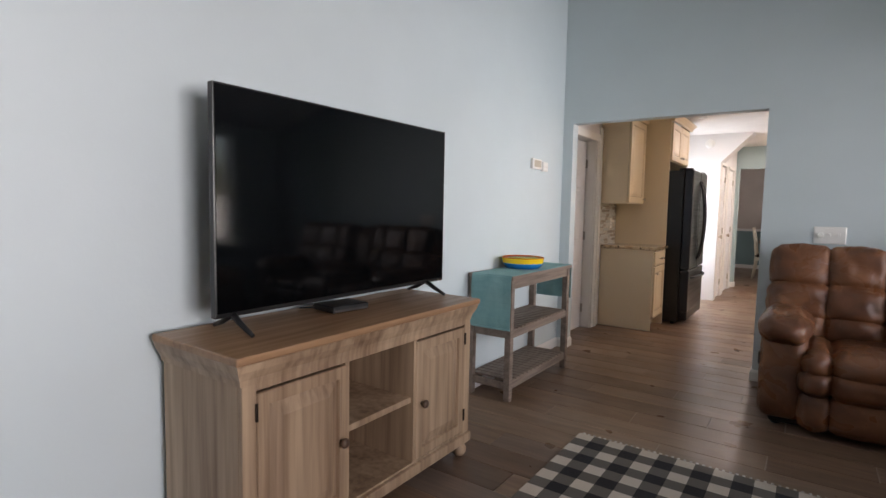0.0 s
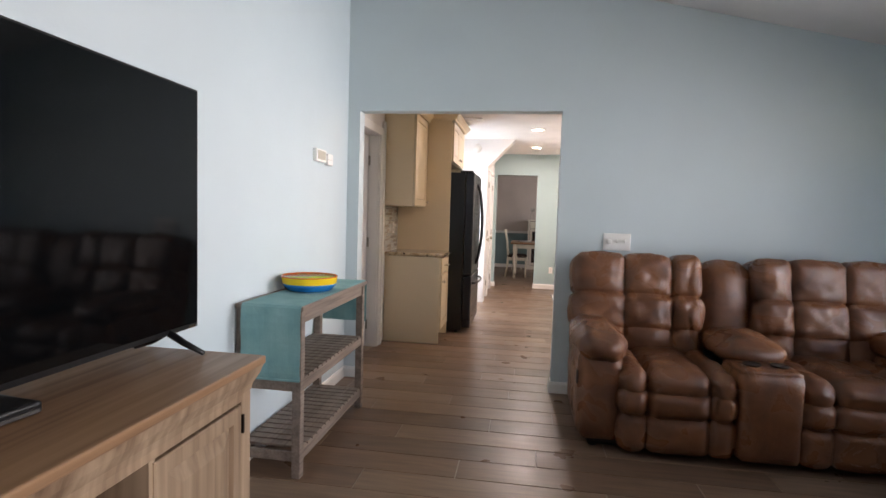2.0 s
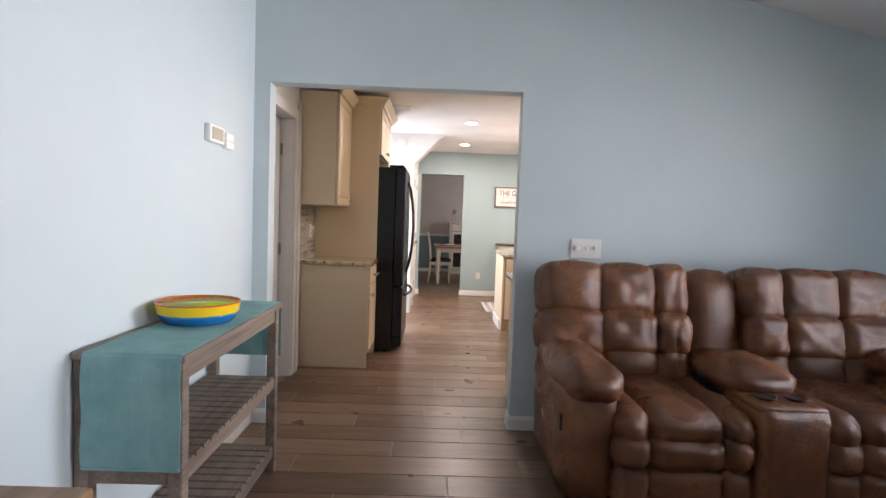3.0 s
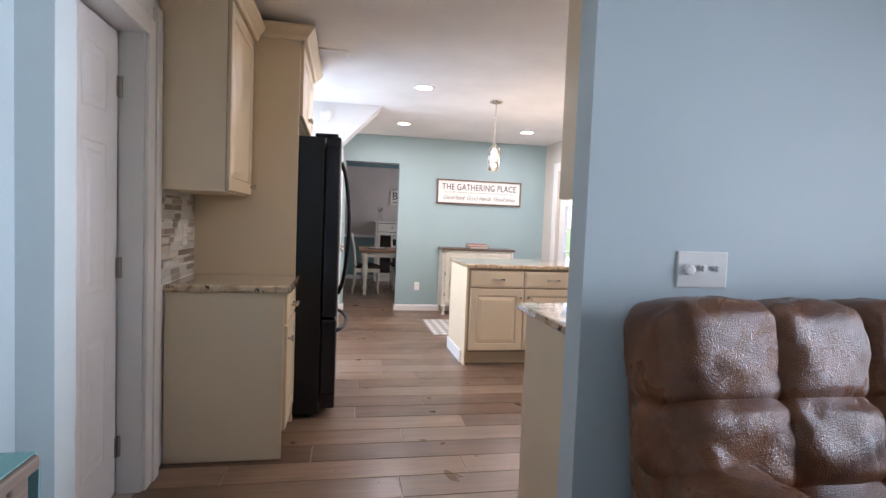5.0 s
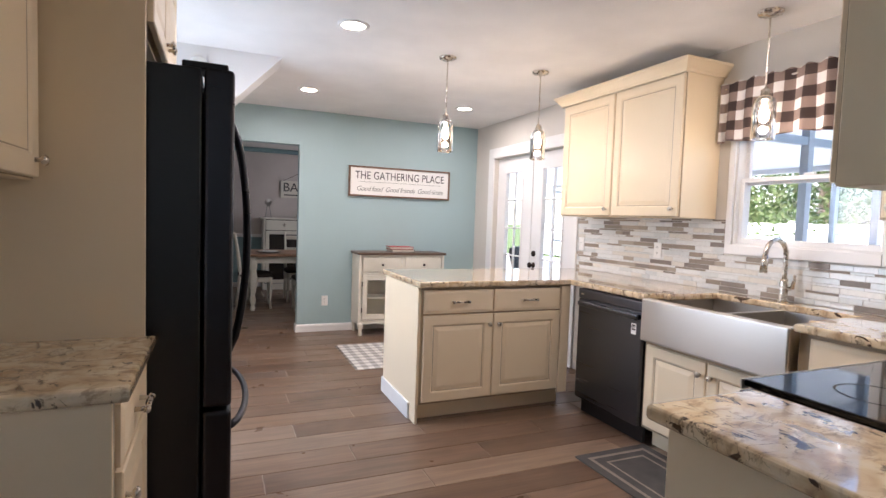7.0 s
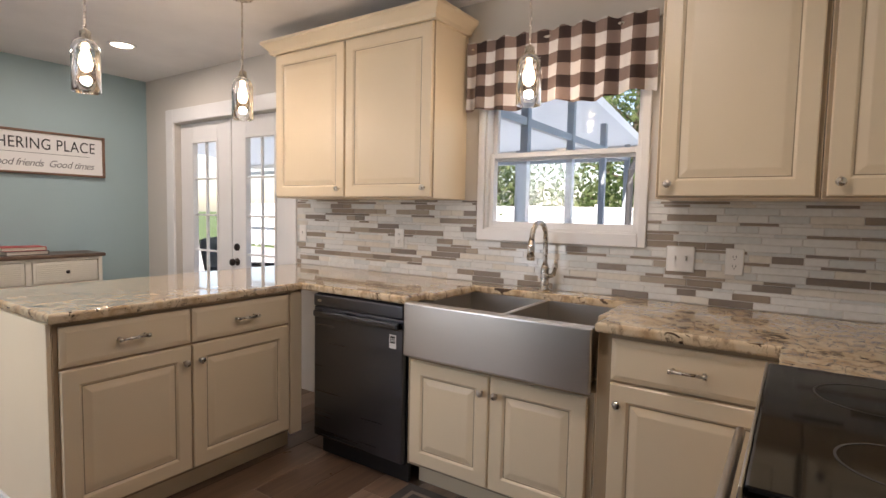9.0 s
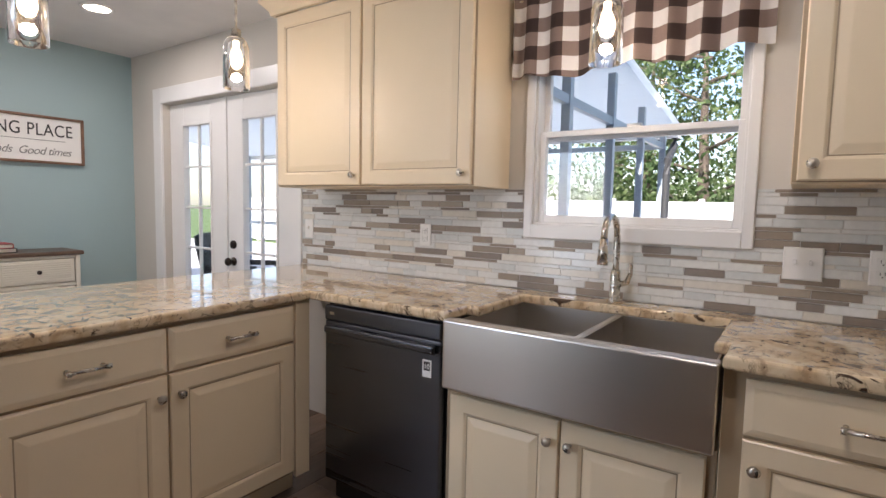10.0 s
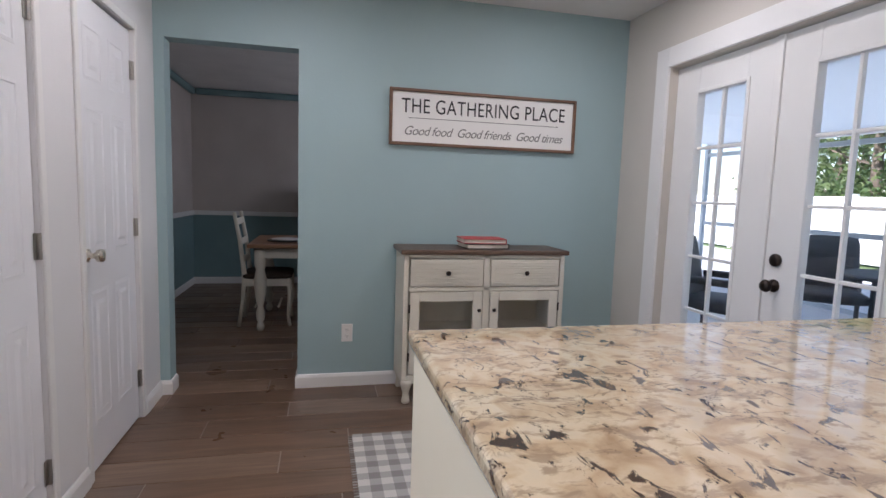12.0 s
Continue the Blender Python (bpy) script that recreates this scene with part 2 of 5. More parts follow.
def rod(p, q, r, r2=None, seg=14, bm=None):
    bm = bm or bmesh.new()
    p, q = Vector(p), Vector(q)
    d = q - p
    m = Matrix.Translation((p + q) / 2) @ d.to_track_quat("Z", "Y").to_matrix().to_4x4()
    bmesh.ops.create_cone(bm, cap_ends=True, segments=seg, radius1=r, radius2=r if r2 is None else r2, depth=d.length, matrix=m)
    return bm


def lathe(profile, seg=20, m=None, bm=None, cap=True):
    bm = bm or bmesh.new()
    m = m or Matrix()
    rings = []
    for r, z in profile:
        rings.append([bm.verts.new(m @ Vector((r * math.cos(a), r * math.sin(a), z))) for a in (2 * math.pi * k / seg for k in range(seg))])
    for a, b in zip(rings, rings[1:]):
        for k in range(seg):
            bm.faces.new((a[k], a[(k + 1) % seg], b[(k + 1) % seg], b[k]))
    if cap:
        bm.faces.new(rings[0][::-1])
        bm.faces.new(rings[-1])
    return bm


def tube(points, r, seg=10, bm=None):
    """A round bar bent along points."""
    bm = bm or bmesh.new()
    pts = [Vector(p) for p in points]
    rings = []
    up = Vector((.31, .17, .93))
    for i, p in enumerate(pts):
        d = (pts[min(i + 1, len(pts) - 1)] - pts[max(i - 1, 0)]).normalized()
        a = d.cross(up).normalized()
        b = d.cross(a)
        rr = r[i] if isinstance(r, (list, tuple)) else r
        rings.append([bm.verts.new(p + rr * (math.cos(t) * a + math.sin(t) * b)) for t in (2 * math.pi * k / seg for k in range(seg))])
    for a, b in zip(rings, rings[1:]):
        for k in range(seg):
            bm.faces.new((a[k], a[(k + 1) % seg], b[(k + 1) % seg], b[k]))
    bm.faces.new(rings[0][::-1])
    bm.faces.new(rings[-1])
    return bm


def rings(x0, x1, z0, z1, steps, bm=None):
    """A panel in the xz plane that faces -y, of nested rectangles: steps of (inset, y)."""
    bm = bm or bmesh.new()
    loops = [[bm.verts.new((x, y, z)) for x, z in ((x0 + i, z0 + i), (x1 - i, z0 + i), (x1 - i, z1 - i), (x0 + i, z1 - i))] for i, y in steps]
    for a, b in zip(loops, loops[1:]):
        for k in range(4):
            bm.faces.new((a[k], a[(k + 1) % 4], b[(k + 1) % 4], b[k]))
    bm.faces.new(loops[-1])
    bm.faces.new(loops[0][::-1])
    return bm


def slab(outline, z0, z1, bev=0.0):
    """A plate with the given outline in plan."""
    bm = bmesh.new()
    f = bm.faces.new([bm.verts.new((x, y, z0)) for x, y in outline])
    up = bmesh.ops.extrude_face_region(bm, geom=[f])["geom"]
    bmesh.ops.translate(bm, verts=[v for v in up if isinstance(v, bmesh.types.BMVert)], vec=(0, 0, z1 - z0))
    bmesh.ops.recalc_face_normals(bm, faces=bm.faces)
    if bev:
        es = [e for e in bm.edges if abs(e.verts[0].co.z - e.verts[1].co.z) < 1e-5]
        bmesh.ops.bevel(bm, geom=es, offset=bev, segments=3, affect="EDGES", profile=.5)
    return bm


def sweep(profile, path, bm=None):
    """A moulding: profile of (out, up) along a plan path; out is to the right of the way."""
    bm = bm or bmesh.new()
    pts = [Vector((*p, 0)) for p in path]
    rows = []
    for i, p in enumerate(pts):
        a = (pts[i] - pts[i - 1]).normalized() if i else None
        b = (pts[i + 1] - pts[i]).normalized() if i < len(pts) - 1 else None
        na = Vector((a.y, -a.x, 0)) if a else None
        nb = Vector((b.y, -b.x, 0)) if b else None
        nn = na if nb is None else nb if na is None else (na + nb) / (1 + na.dot(nb))
        rows.append([bm.verts.new((p.x + nn.x * o, p.y + nn.y * o, u)) for o, u in profile])
    k = len(profile)
    for a, b in zip(rows, rows[1:]):
        for j in range(k):
            bm.faces.new((a[j], a[(j + 1) % k], b[(j + 1) % k], b[j]))
    bm.faces.new(rows[0][::-1])
    bm.faces.new(rows[-1])
    bmesh.ops.recalc_face_normals(bm, faces=bm.faces)
    return bm


def cushion(x0, x1, y0, y1, z0, z1, r, m=None, puff=.02, cuts=9, wrinkle=.006, bm=None):
    """A stuffed block: rounded, swollen in the middle of its faces, faintly creased."""
    bm = bm or bmesh.new()
    new_bm = bmesh.new()
    bmesh.ops.create_cube(new_bm, size=2)
    bmesh.ops.subdivide_edges(new_bm, edges=new_bm.edges, cuts=cuts, use_grid_fill=True)
    c = Vector(((x0 + x1) / 2, (y0 + y1) / 2, (z0 + z1) / 2))
    h = Vector(((x1 - x0) / 2, (y1 - y0) / 2, (z1 - z0) / 2))
    r = min(r, *h)
    for v in new_bm.verts:
        u = v.co.copy()
        p = Vector([u[i] * h[i] for i in range(3)])
        q = Vector([max(-(h[i] - r), min(h[i] - r, p[i])) for i in range(3)])
        d = p - q
        if d.length > 1e-6:
            p = q + d.normalized() * r
        for i in range(3):
            if abs(u[i]) > .999:
                o = [abs(u[j]) for j in range(3) if j != i]
                p[i] += math.copysign(puff * (1 - o[0] ** 2) * (1 - o[1] ** 2), u[i])
        w = p + c
        p += d.normalized() * 0 + Vector((0, 0, 0))
        k = noise.noise(w * 8) * .8 + noise.noise(w * 19) * .4
        k -= .5 * max(0, 1 - abs(noise.noise(w * 5.3 + Vector((7, 3, 1)))) / .10)
        p += u.normalized() * wrinkle * k
        v.co = (m @ (p + c)) if m is not None else p + c
    me = bpy.data.meshes.new("tmp")
    new_bm.to_mesh(me)
    new_bm.free()
    bm.from_mesh(me)
    bpy.data.meshes.remove(me)
    return bm


def words(text, size, material, parent, m, name="lettering", shear=0.0, spacing=1.0, width=None):
    cu = bpy.data.curves.new(name, "FONT")
    cu.body, cu.size, cu.extrude, cu.shear, cu.space_character = text, size, .0008, shear, spacing
    cu.align_x, cu.align_y = "CENTER", "CENTER"
    tmp = bpy.data.objects.new("tmp", cu)
    me = bpy.data.meshes.new_from_object(tmp)
    bpy.data.objects.remove(tmp)
    me.materials.clear()
    me.materials.append(M[material])
    if width:
        xs = [v.co.x for v in me.vertices]
        k = width / (max(xs) - min(xs))
        for v in me.vertices:
            v.co.x *= k
    ob = new(name, me)
    ob.parent = parent
    ob.matrix_local = m
    return ob


def structure(name, bm, material, label, category):
    return tagged(part(name, bm, material), label, category, "", "structure")


def wall_along(name, x0, x1, y0, y1, z1, holes, material, label, along="x"):
    """A wall with real openings: holes of (from, to, bottom, top) along its length."""
    bm = bmesh.new()
    a, b = (x0, x1) if along == "x" else (y0, y1)

    def piece(s, e, lo, hi):
        if e - s > 1e-4 and hi - lo > 1e-4:
            box(*((s, e, y0, y1) if along == "x" else (x0, x1, s, e)), lo, hi, 0, bm)
    at = a
    for s, e, lo, hi in sorted(holes):
        piece(at, s, 0, z1)
        piece(s, e, 0, lo)
        piece(s, e, hi, z1)
        at = e
    piece(at, b, 0, z1)
    return structure(name, bm, material, label, "wall")


# ---- large structure ----
KW, KE, LW, LE = -1.79, 1.965, -1.775, 2.9      # kitchen and living room side walls
LY, KY, AY, DY = 4.925, 5.04, 10.722, 14.58    # faces of the cross walls
CEIL = 2.44
wall_along("wall_living_west", LW - .12, LW, -3.5, LY, 3.5, [], "wall_blue", "pale blue-grey painted wall behind the television", "y")
wall_along("wall_living_east", LE, LE + .12, -3.5, LY, 3.5, [(-.6, 1.2, .8, 2.18), (3.25, 4.25, .8, 2.18)], "wall_blue", "pale blue-grey painted living room wall", "y")
wall_along("wall_living_south", LW - .12, LE + .12, -3.62, -3.5, 3.5, [], "wall_blue", "pale blue-grey painted living room wall")
wall_along("wall_living_north", LW - .12, LE + .12, LY, KY, 3.5, [(-1.68, -.155, 0, 2.085)], "wall_blue", "pale blue-grey wall with a wide cased opening")
wall_along("wall_kitchen_west", KW - .18, KW, KY, 8.85, 2.6, [(5.12, 5.88, 0, 2.04), (7.98, 8.78, .5, 2.0)], "wall_white", "off-white kitchen wall with a door", "y")
wall_along("wall_kitchen_east", KE, KE + .14, KY, DY, 2.6, [(6.29, 7.12, 1.21, 2.06), (8.76, 10.245, 0, 2.03), (12.3, 13.5, .8, 2.08)], "wall_warm", "warm grey kitchen wall with window and french doors", "y")
wall_along("wall_pantry_south", KW - .12, -.97, 8.85, 8.95, 2.6, [], "wall_white", "off-white pantry wall", "x")
wall_along("wall_pantry_east", -1.07, -.97, 8.95, AY, 2.6, [(8.97, 9.435, 0, 2.0), (9.755, 10.395, 0, 2.0)], "wall_white", "off-white wall with two closet doors", "y")
wall_along("wall_aqua", -1.75, KE, AY, AY + .12, 2.6, [(-.915, -.187, 0, 2.062)], "wall_aqua", "aqua painted wall with an opening to the dining room")
wall_along("wall_dining_west", -1.75, -1.63, AY + .12, DY, 2.6, [], "dining_beige", "beige dining room wall", "y")
wall_along("wall_dining_north", -1.75, KE + .14, DY, DY + .12, 2.6, [], "dining_beige", "beige dining room wall")
# added unseen wall that stops sky light in the kitchen door's gap
wall_along("wall_closet_back", KW - .60, KW - .50, KY, 7.6, 2.6, [], "wall_white", "added off-white wall that blocks the sky behind the kitchen door", "y")
wall_along("wall_pantry_west", KW - .12, KW, 8.95, AY + .12, 2.6, [], "wall_white", "plain off-white wall at the back of the closets", "y")
# sides and lid of the same added sky block
wall_along("wall_closet_side", KW - .50, KW - .18, KY, KY + .06, 2.6, [], "wall_white", "added off-white wall that blocks the sky behind the kitchen door")
wall_along("wall_closet_end", KW - .50, KW - .18, 7.54, 7.6, 2.6, [], "wall_white", "added off-white end wall that blocks the sky")
structure("ceiling_closet", box(KW - .60, KW - .121, KY, 7.6, CEIL, CEIL + .1), "ceiling", "added white lid that blocks the sky behind the kitchen door", "ceiling")
box_k = box(KW - .12, KE + .14, KY, AY + .06, CEIL, CEIL + .1)
structure("ceiling_kitchen", box_k, "ceiling", "flat white kitchen ceiling", "ceiling")
structure("ceiling_dining", box(-1.75, KE + .14, AY + .06, DY + .12, CEIL, CEIL + .1), "ceiling", "white dining room ceiling", "ceiling")
# the living room's ceiling falls to the east
bm = bmesh.new()
ends = [(LW - .12, 3.345 + .027), (LE + .12, 2.295 - .027)]
for y in (-3.62, KY):
    for (x, z) in ends:
        bm.verts.new((x, y, z))
    for (x, z) in reversed(ends):
        bm.verts.new((x, y, z + .12))
bm.verts.ensure_lookup_table()
v = bm.verts
for q in ((0, 1, 2, 3), (7, 6, 5, 4), (0, 4, 5, 1), (1, 5, 6, 2), (2, 6, 7, 3), (3, 7, 4, 0)):
    bm.faces.new([v[i] for i in q])
bmesh.ops.recalc_face_normals(bm, faces=bm.faces)
structure("ceiling_living", bm, "ceiling", "sloping white living room ceiling", "ceiling")
# added unseen deck; its wide west side keeps the sun off the kitchen
structure("roof", box(-7.5, KE + .4, -4.2, 15.2, 3.62, 3.7), "ceiling", "flat deck over the house, added and widened to block the sun", "roof")
# the sloped brace between the pantry and the ceiling
bm = bmesh.new()
f = bm.faces.new([bm.verts.new(p) for p in ((-.97, 8.85, 2.03), (-.575, 8.85, 2.44), (-.97, 8.85, 2.44))])
ex = bmesh.ops.extrude_face_region(bm, geom=[f])["geom"]
bmesh.ops.translate(bm, verts=[w for w in ex if isinstance(w, bmesh.types.BMVert)], vec=(0, .35, 0))
bmesh.ops.recalc_face_normals(bm, faces=bm.faces)
structure("trim_sloped_brace", bm, "wall_white", "white sloped bulkhead under the ceiling", "bulkhead")

# floor: a bed of grout with planks laid on it
floor = structure("floor", box(LW - .62, LE + .1, -3.5, DY, -.08, -.003), "grout", "wood-look plank tile floor with pale joints", "floor")


def baseboard(path, label="white painted baseboard", h=.085):
    return tagged(part("baseboard", sweep(((0, 0), (.014, 0), (.014, h - .02), (.008, h - .004), (.004, h), (0, h)), path), "trim"), label, "baseboard", "", "structure")


baseboard([(LW, -3.5), (LW, LY), (-1.68, LY), (-1.68, KY)])
baseboard([(-.155, KY), (-.155, LY), (LE, LY), (LE, -3.5)])
baseboard([(-.97, 9.475), (-.97, 9.715)])
baseboard([(-.97, 10.435), (-.97, AY), (-.915, AY), (-.915, AY + .12)])
baseboard([(-.187, AY + .12), (-.187, AY), (KE, AY), (KE, 10.365)])
baseboard([(-1.63, AY + .12), (-1.63, DY), (KE, DY)])


def strip(name, x0, x1, y0, y1, z0, z1, material, label, bev=.004):
    return tagged(part(name, box(x0, x1, y0, y1, z0, z1, bev), material), label, "trim", "", "structure")


# dining room: teal below a chair rail, crown above
strip("trim_wainscot", -1.627, -1.622, AY + .125, DY, .085, .88, "dining_teal", "teal painted lower dining wall", 0)
strip("trim_wainscot", -1.622, KE - .005, DY - .008, DY - .003, .085, .88, "dining_teal", "teal painted lower dining wall", 0)
strip("trim_chair_rail", -1.63, -1.605, AY + .125, DY, .88, .935, "trim", "white chair rail")
strip("trim_chair_rail", -1.605, KE - .005, DY - .025, DY, .88, .935, "trim", "white chair rail")
strip("trim_crown", -1.63, -1.57, AY + .125, DY, 2.36, 2.436, "dining_teal", "teal painted cornice", .02)
strip("trim_crown", -1.57, KE - .005, DY - .06, DY, 2.36, 2.436, "dining_teal", "teal painted cornice", .02)


def casing(name, x, y0, y1, h, out, w=.07, d=.018):
    """White casing round an opening in a wall of constant x; out is the side that it stands on."""
    xs = (x, x + out * d)
    lo, hi = min(xs), max(xs)
    bm = box(lo, hi, y0 - w, y0, 0, h + w, .004)
    box(lo, hi, y1, y1 + w, 0, h + w, .004, bm)
    box(lo, hi, y0, y1, h, h + w, .004, bm)
    return tagged(part(name, bm, "trim"), "white painted door casing", "trim", "", "structure")


casing("trim_door_casing", KW, 5.12, 5.88, 2.04, 1, .078)
strip("trim_casing_band", KW, KW + .026, 5.962, 6.03, 0, 2.19, "trim", "white painted outer door casing band")
strip("trim_door_jamb", KW - .10, KW, 5.868, 5.879, 0, 2.04, "trim", "white door jamb", 0)
casing("trim_door_casing", -.97, 8.97, 9.435, 2.0, 1, .035, .012)
casing("trim_door_casing", -.97, 9.755, 10.395, 2.0, 1, .035, .012)
casing("trim_door_casing", KE, 8.76, 10.245, 2.03, -1, .115, .02)


# ---- doors and windows ----
def six_panel_door(name, w, h, m, hinge_right, label, knob="nickel"):
    """A moulded six-panel door leaf; faces local -y, its left lower corner at the origin."""
    d = thing(name, m, label, "door", "", "structure")
    t = .035
    part("slab", box(0, w, 0, t, .008, h, .002), "door", d)
    s, g = .11 * w / .76, .10 * w / .76
    pw = (w - 2 * s - g) / 2
    for z0, z1 in ((.20, .78), (.93, 1.55), (1.66, h - .11)):
        for k in range(2):
            x0 = s + k * (pw + g)
            part("panel", rings(x0, x0 + pw, z0, z1, ((0, .004), (0, -.001), (.012, .009 - .012), (.02, .0035), (.035, .0035), (.06, -.006))), "door", d)
    for z in (.22, 1.02, 1.80):
        x = w + .004 if hinge_right else -.004
        hg = part("hinge", rod((x, -.010, z - .045), (x, -.010, z + .045), .008), "hinge", d, "brushed steel hinge")
        part("leaf", box(x - .022, x + .022, -.006, -.002, z - .045, z + .045, .001), "hinge", hg)
    x = .065 if hinge_right else w - .065
    m2 = Matrix.Translation((x, 0, .94)) @ Matrix.Rotation(radians(90), 4, "X")
    part("door_knob", lathe([(.028, -.002), (.028, .006), (.012, .012), (.011, .03), (.024, .038), (.028, .05), (.024, .062), (.006, .067)], 18, m2), knob, d, "round satin nickel knob", True)
    return d


six_panel_door("door_1", .735, 2.03, pose(KW - .10, 5.125, 0, 0, 0, 90), True, "closed white six-panel kitchen door")
six_panel_door("door_2", .455, 1.99, pose(-.985, 8.975, 0, 0, 0, 90), True, "closed white six-panel closet door")
six_panel_door("door_3", .63, 1.99, pose(-.985, 9.76, 0, 0, 0, 90), True, "closed white six-panel closet door beside the aqua wall")


def french_leaf(name, y_left, w, h, knob_left):
    """Half of the french doors; faces the room."""
    d = thing(name, pose(KE + .05, y_left, 0, 0, 0, -90), "closed white french door leaf with ten panes", "door", "french doors", "structure")
    t, sx, lo, hi = .042, .195, .32, h - .17
    fr = box(0, sx, 0, t, .01, h, .003)
    box(w - sx, w, 0, t, .01, h, .003, fr)
    box(sx, w - sx, 0, t, .01, lo, .003, fr)
    box(sx, w - sx, 0, t, hi, h, .003, fr)
    part("door_frame", fr, "trim", d)
    lip = box(sx - .02, sx, -.008, 0, lo - .02, hi + .02, .003)
    box(w - sx, w - sx + .02, -.008, 0, lo - .02, hi + .02, .003, lip)
    box(sx, w - sx, -.008, 0, lo - .02, lo, .003, lip)
    box(sx, w - sx, -.008, 0, hi, hi + .02, .003, lip)
    part("glazing_bead", lip, "trim", d)
    gw = w - 2 * sx
    for r in range(5):
        for c in range(2):
            a, z = sx + gw / 2 * c, lo + (hi - lo) / 5 * r
            p = part("pane", box(a, a + gw / 2, t / 2 - .002, t / 2 + .002, z, z + (hi - lo) / 5), "pane", d, "clear glass pane")
            p.visible_shadow = False
    part("muntin", box(w / 2 - .008, w / 2 + .008, t / 2 - .012, t / 2 + .012, lo, hi, .003), "trim", d)
    for r in range(1, 5):
        z = lo + (hi - lo) / 5 * r
        part("muntin", box(sx, w - sx, t / 2 - .011, t / 2 + .011, z - .008, z + .008, .003), "trim", d)
    if knob_left:
        for z, r in ((.985, .8), (.865, 1.0)):
            m2 = Matrix.Translation((.075, 0, z)) @ Matrix.Rotation(radians(90), 4, "X")
            prof = [(.030, -.002), (.030, .008), (.012, .012), (.011, .03), (.026, .038), (.030, .05), (.024, .062), (.006, .067)] if r == 1 else [(.030, -.002), (.030, .014), (.022, .02), (.006, .022)]
            part("door_knob" if r == 1 else "deadbolt", lathe(prof, 18, m2), "bronze", d, "dark bronze hardware", True)
        part("astragal", box(-.03, .012, -.012, 0, .01, h, .003), "trim", d)
    return d


french_leaf("door_4", 10.24, .736, 2.02, False)
french_leaf("door_5", 9.501, .736, 2.02, True)
strip("trim_threshold", KE, KE + .14, 8.79, 10.23, -.002, .012, "bronze", "bronze door threshold")


def sash_window(name, y0, y1, z0, z1, label, x, out):
    """A white double-hung window in a wall of constant x."""
    wdw = thing(name, pose(x, y1 if out > 0 else y0, 0, 0, 0, -90 if out > 0 else 90), label, "window", "", "structure")
    w, mid = y1 - y0, (z0 + z1) / 2 - .03

    def sash(a, b, y, nm):
        f, e = .026, .012
        bm = box(e, e + f, y, y + .03, a, b, .003)
        box(w - e - f, w - e, y, y + .03, a, b, .003, bm)
        box(e + f, w - e - f, y, y + .03, a, a + f + .008, .003, bm)
        box(e + f, w - e - f, y, y + .03, b - f, b, .003, bm)
        s = part(nm, bm, "trim", wdw)
        p = part("pane", box(e + f, w - e - f, y + .013, y + .017, a + f + .008, b - f), "pane", s, "clear glass pane")
        p.visible_shadow = False
    sash(z0 + .012, mid + .02, .035, "lower_sash")
    sash(mid - .02, z1 - .02, .07, "upper_sash")
    fr = box(0, .012, .005, .13, z0, z1, .002)
    box(w - .012, w, .005, .13, z0, z1, .002, fr)
    box(.012, w - .012, .005, .13, z0, z0 + .012, .002, fr)
    box(.012, w - .012, .005, .13, z1 - .02, z1, .002, fr)
    part("window_frame", fr, "trim", wdw)
    cs = box(-.036, .002, -.018, 0, z0 - .057, z1 + .065, .004)
    box(w - .002, w + .036, -.018, 0, z0 - .057, z1 + .065, .004, cs)
    box(.002, w - .002, -.018, 0, z1 - .002, z1 + .065, .004, cs)
    part("casing", cs, "trim", wdw)
    part("window_sill", box(.002, w - .002, -.022, .034, z0 - .057, z0 + .004, .004), "trim", wdw)
    part("sash_lock", box(w / 2 - .03, w / 2 + .03, .045, .068, mid + .021, mid + .035, .005), "trim", wdw)
    return wdw


sash_window("window_1", 6.29, 7.12, 1.21, 2.06, "white double-hung window with two sashes over the sink", KE, 1)
sash_window("window_2", 3.25, 4.25, .8, 2.18, "white double-hung living room window", LE, 1)
# added out of view, for the lamp that brightens the west wall
sash_window("window_3", -.6, 1.2, .8, 2.18, "wide white double-hung living room window, added out of view", LE, 1)
# added window, never in view, round the dining room's fill lamp
sash_window("window_4", 12.3, 13.5, .8, 2.08, "white double-hung dining room window, added out of view", KE, 1)

sash_window("window_5", 7.98, 8.78, .5, 2.0, "white double-hung window between the fridge and the closets", KW, -1)

# ---- cabinets ----
def knob(parent, x, z, y=-.02):
    m2 = Matrix.Translation((x, y, z)) @ Matrix.Rotation(radians(90), 4, "X")
    return part("knob", lathe([(.007, 0), (.006, .012), (.014, .018), (.016, .024), (.012, .03), (.004, .032)], 14, m2), "nickel", parent, "round satin nickel knob", True)


def bar_pull(parent, x, z, y=-.02):
    bm = rod((x - .06, y - .03, z), (x + .06, y - .03, z), .006)
    for s in (-.048, .048):
        rod((x + s, y, z), (x + s, y - .03, z), .007, .006, 12, bm)
        rod((x + s * 1.12 - .006, y - .03, z), (x + s * 1.12 + .006, y - .03, z), .009, None, 12, bm)
    return part("pull", bm, "nickel", parent, "satin nickel bar pull", True)


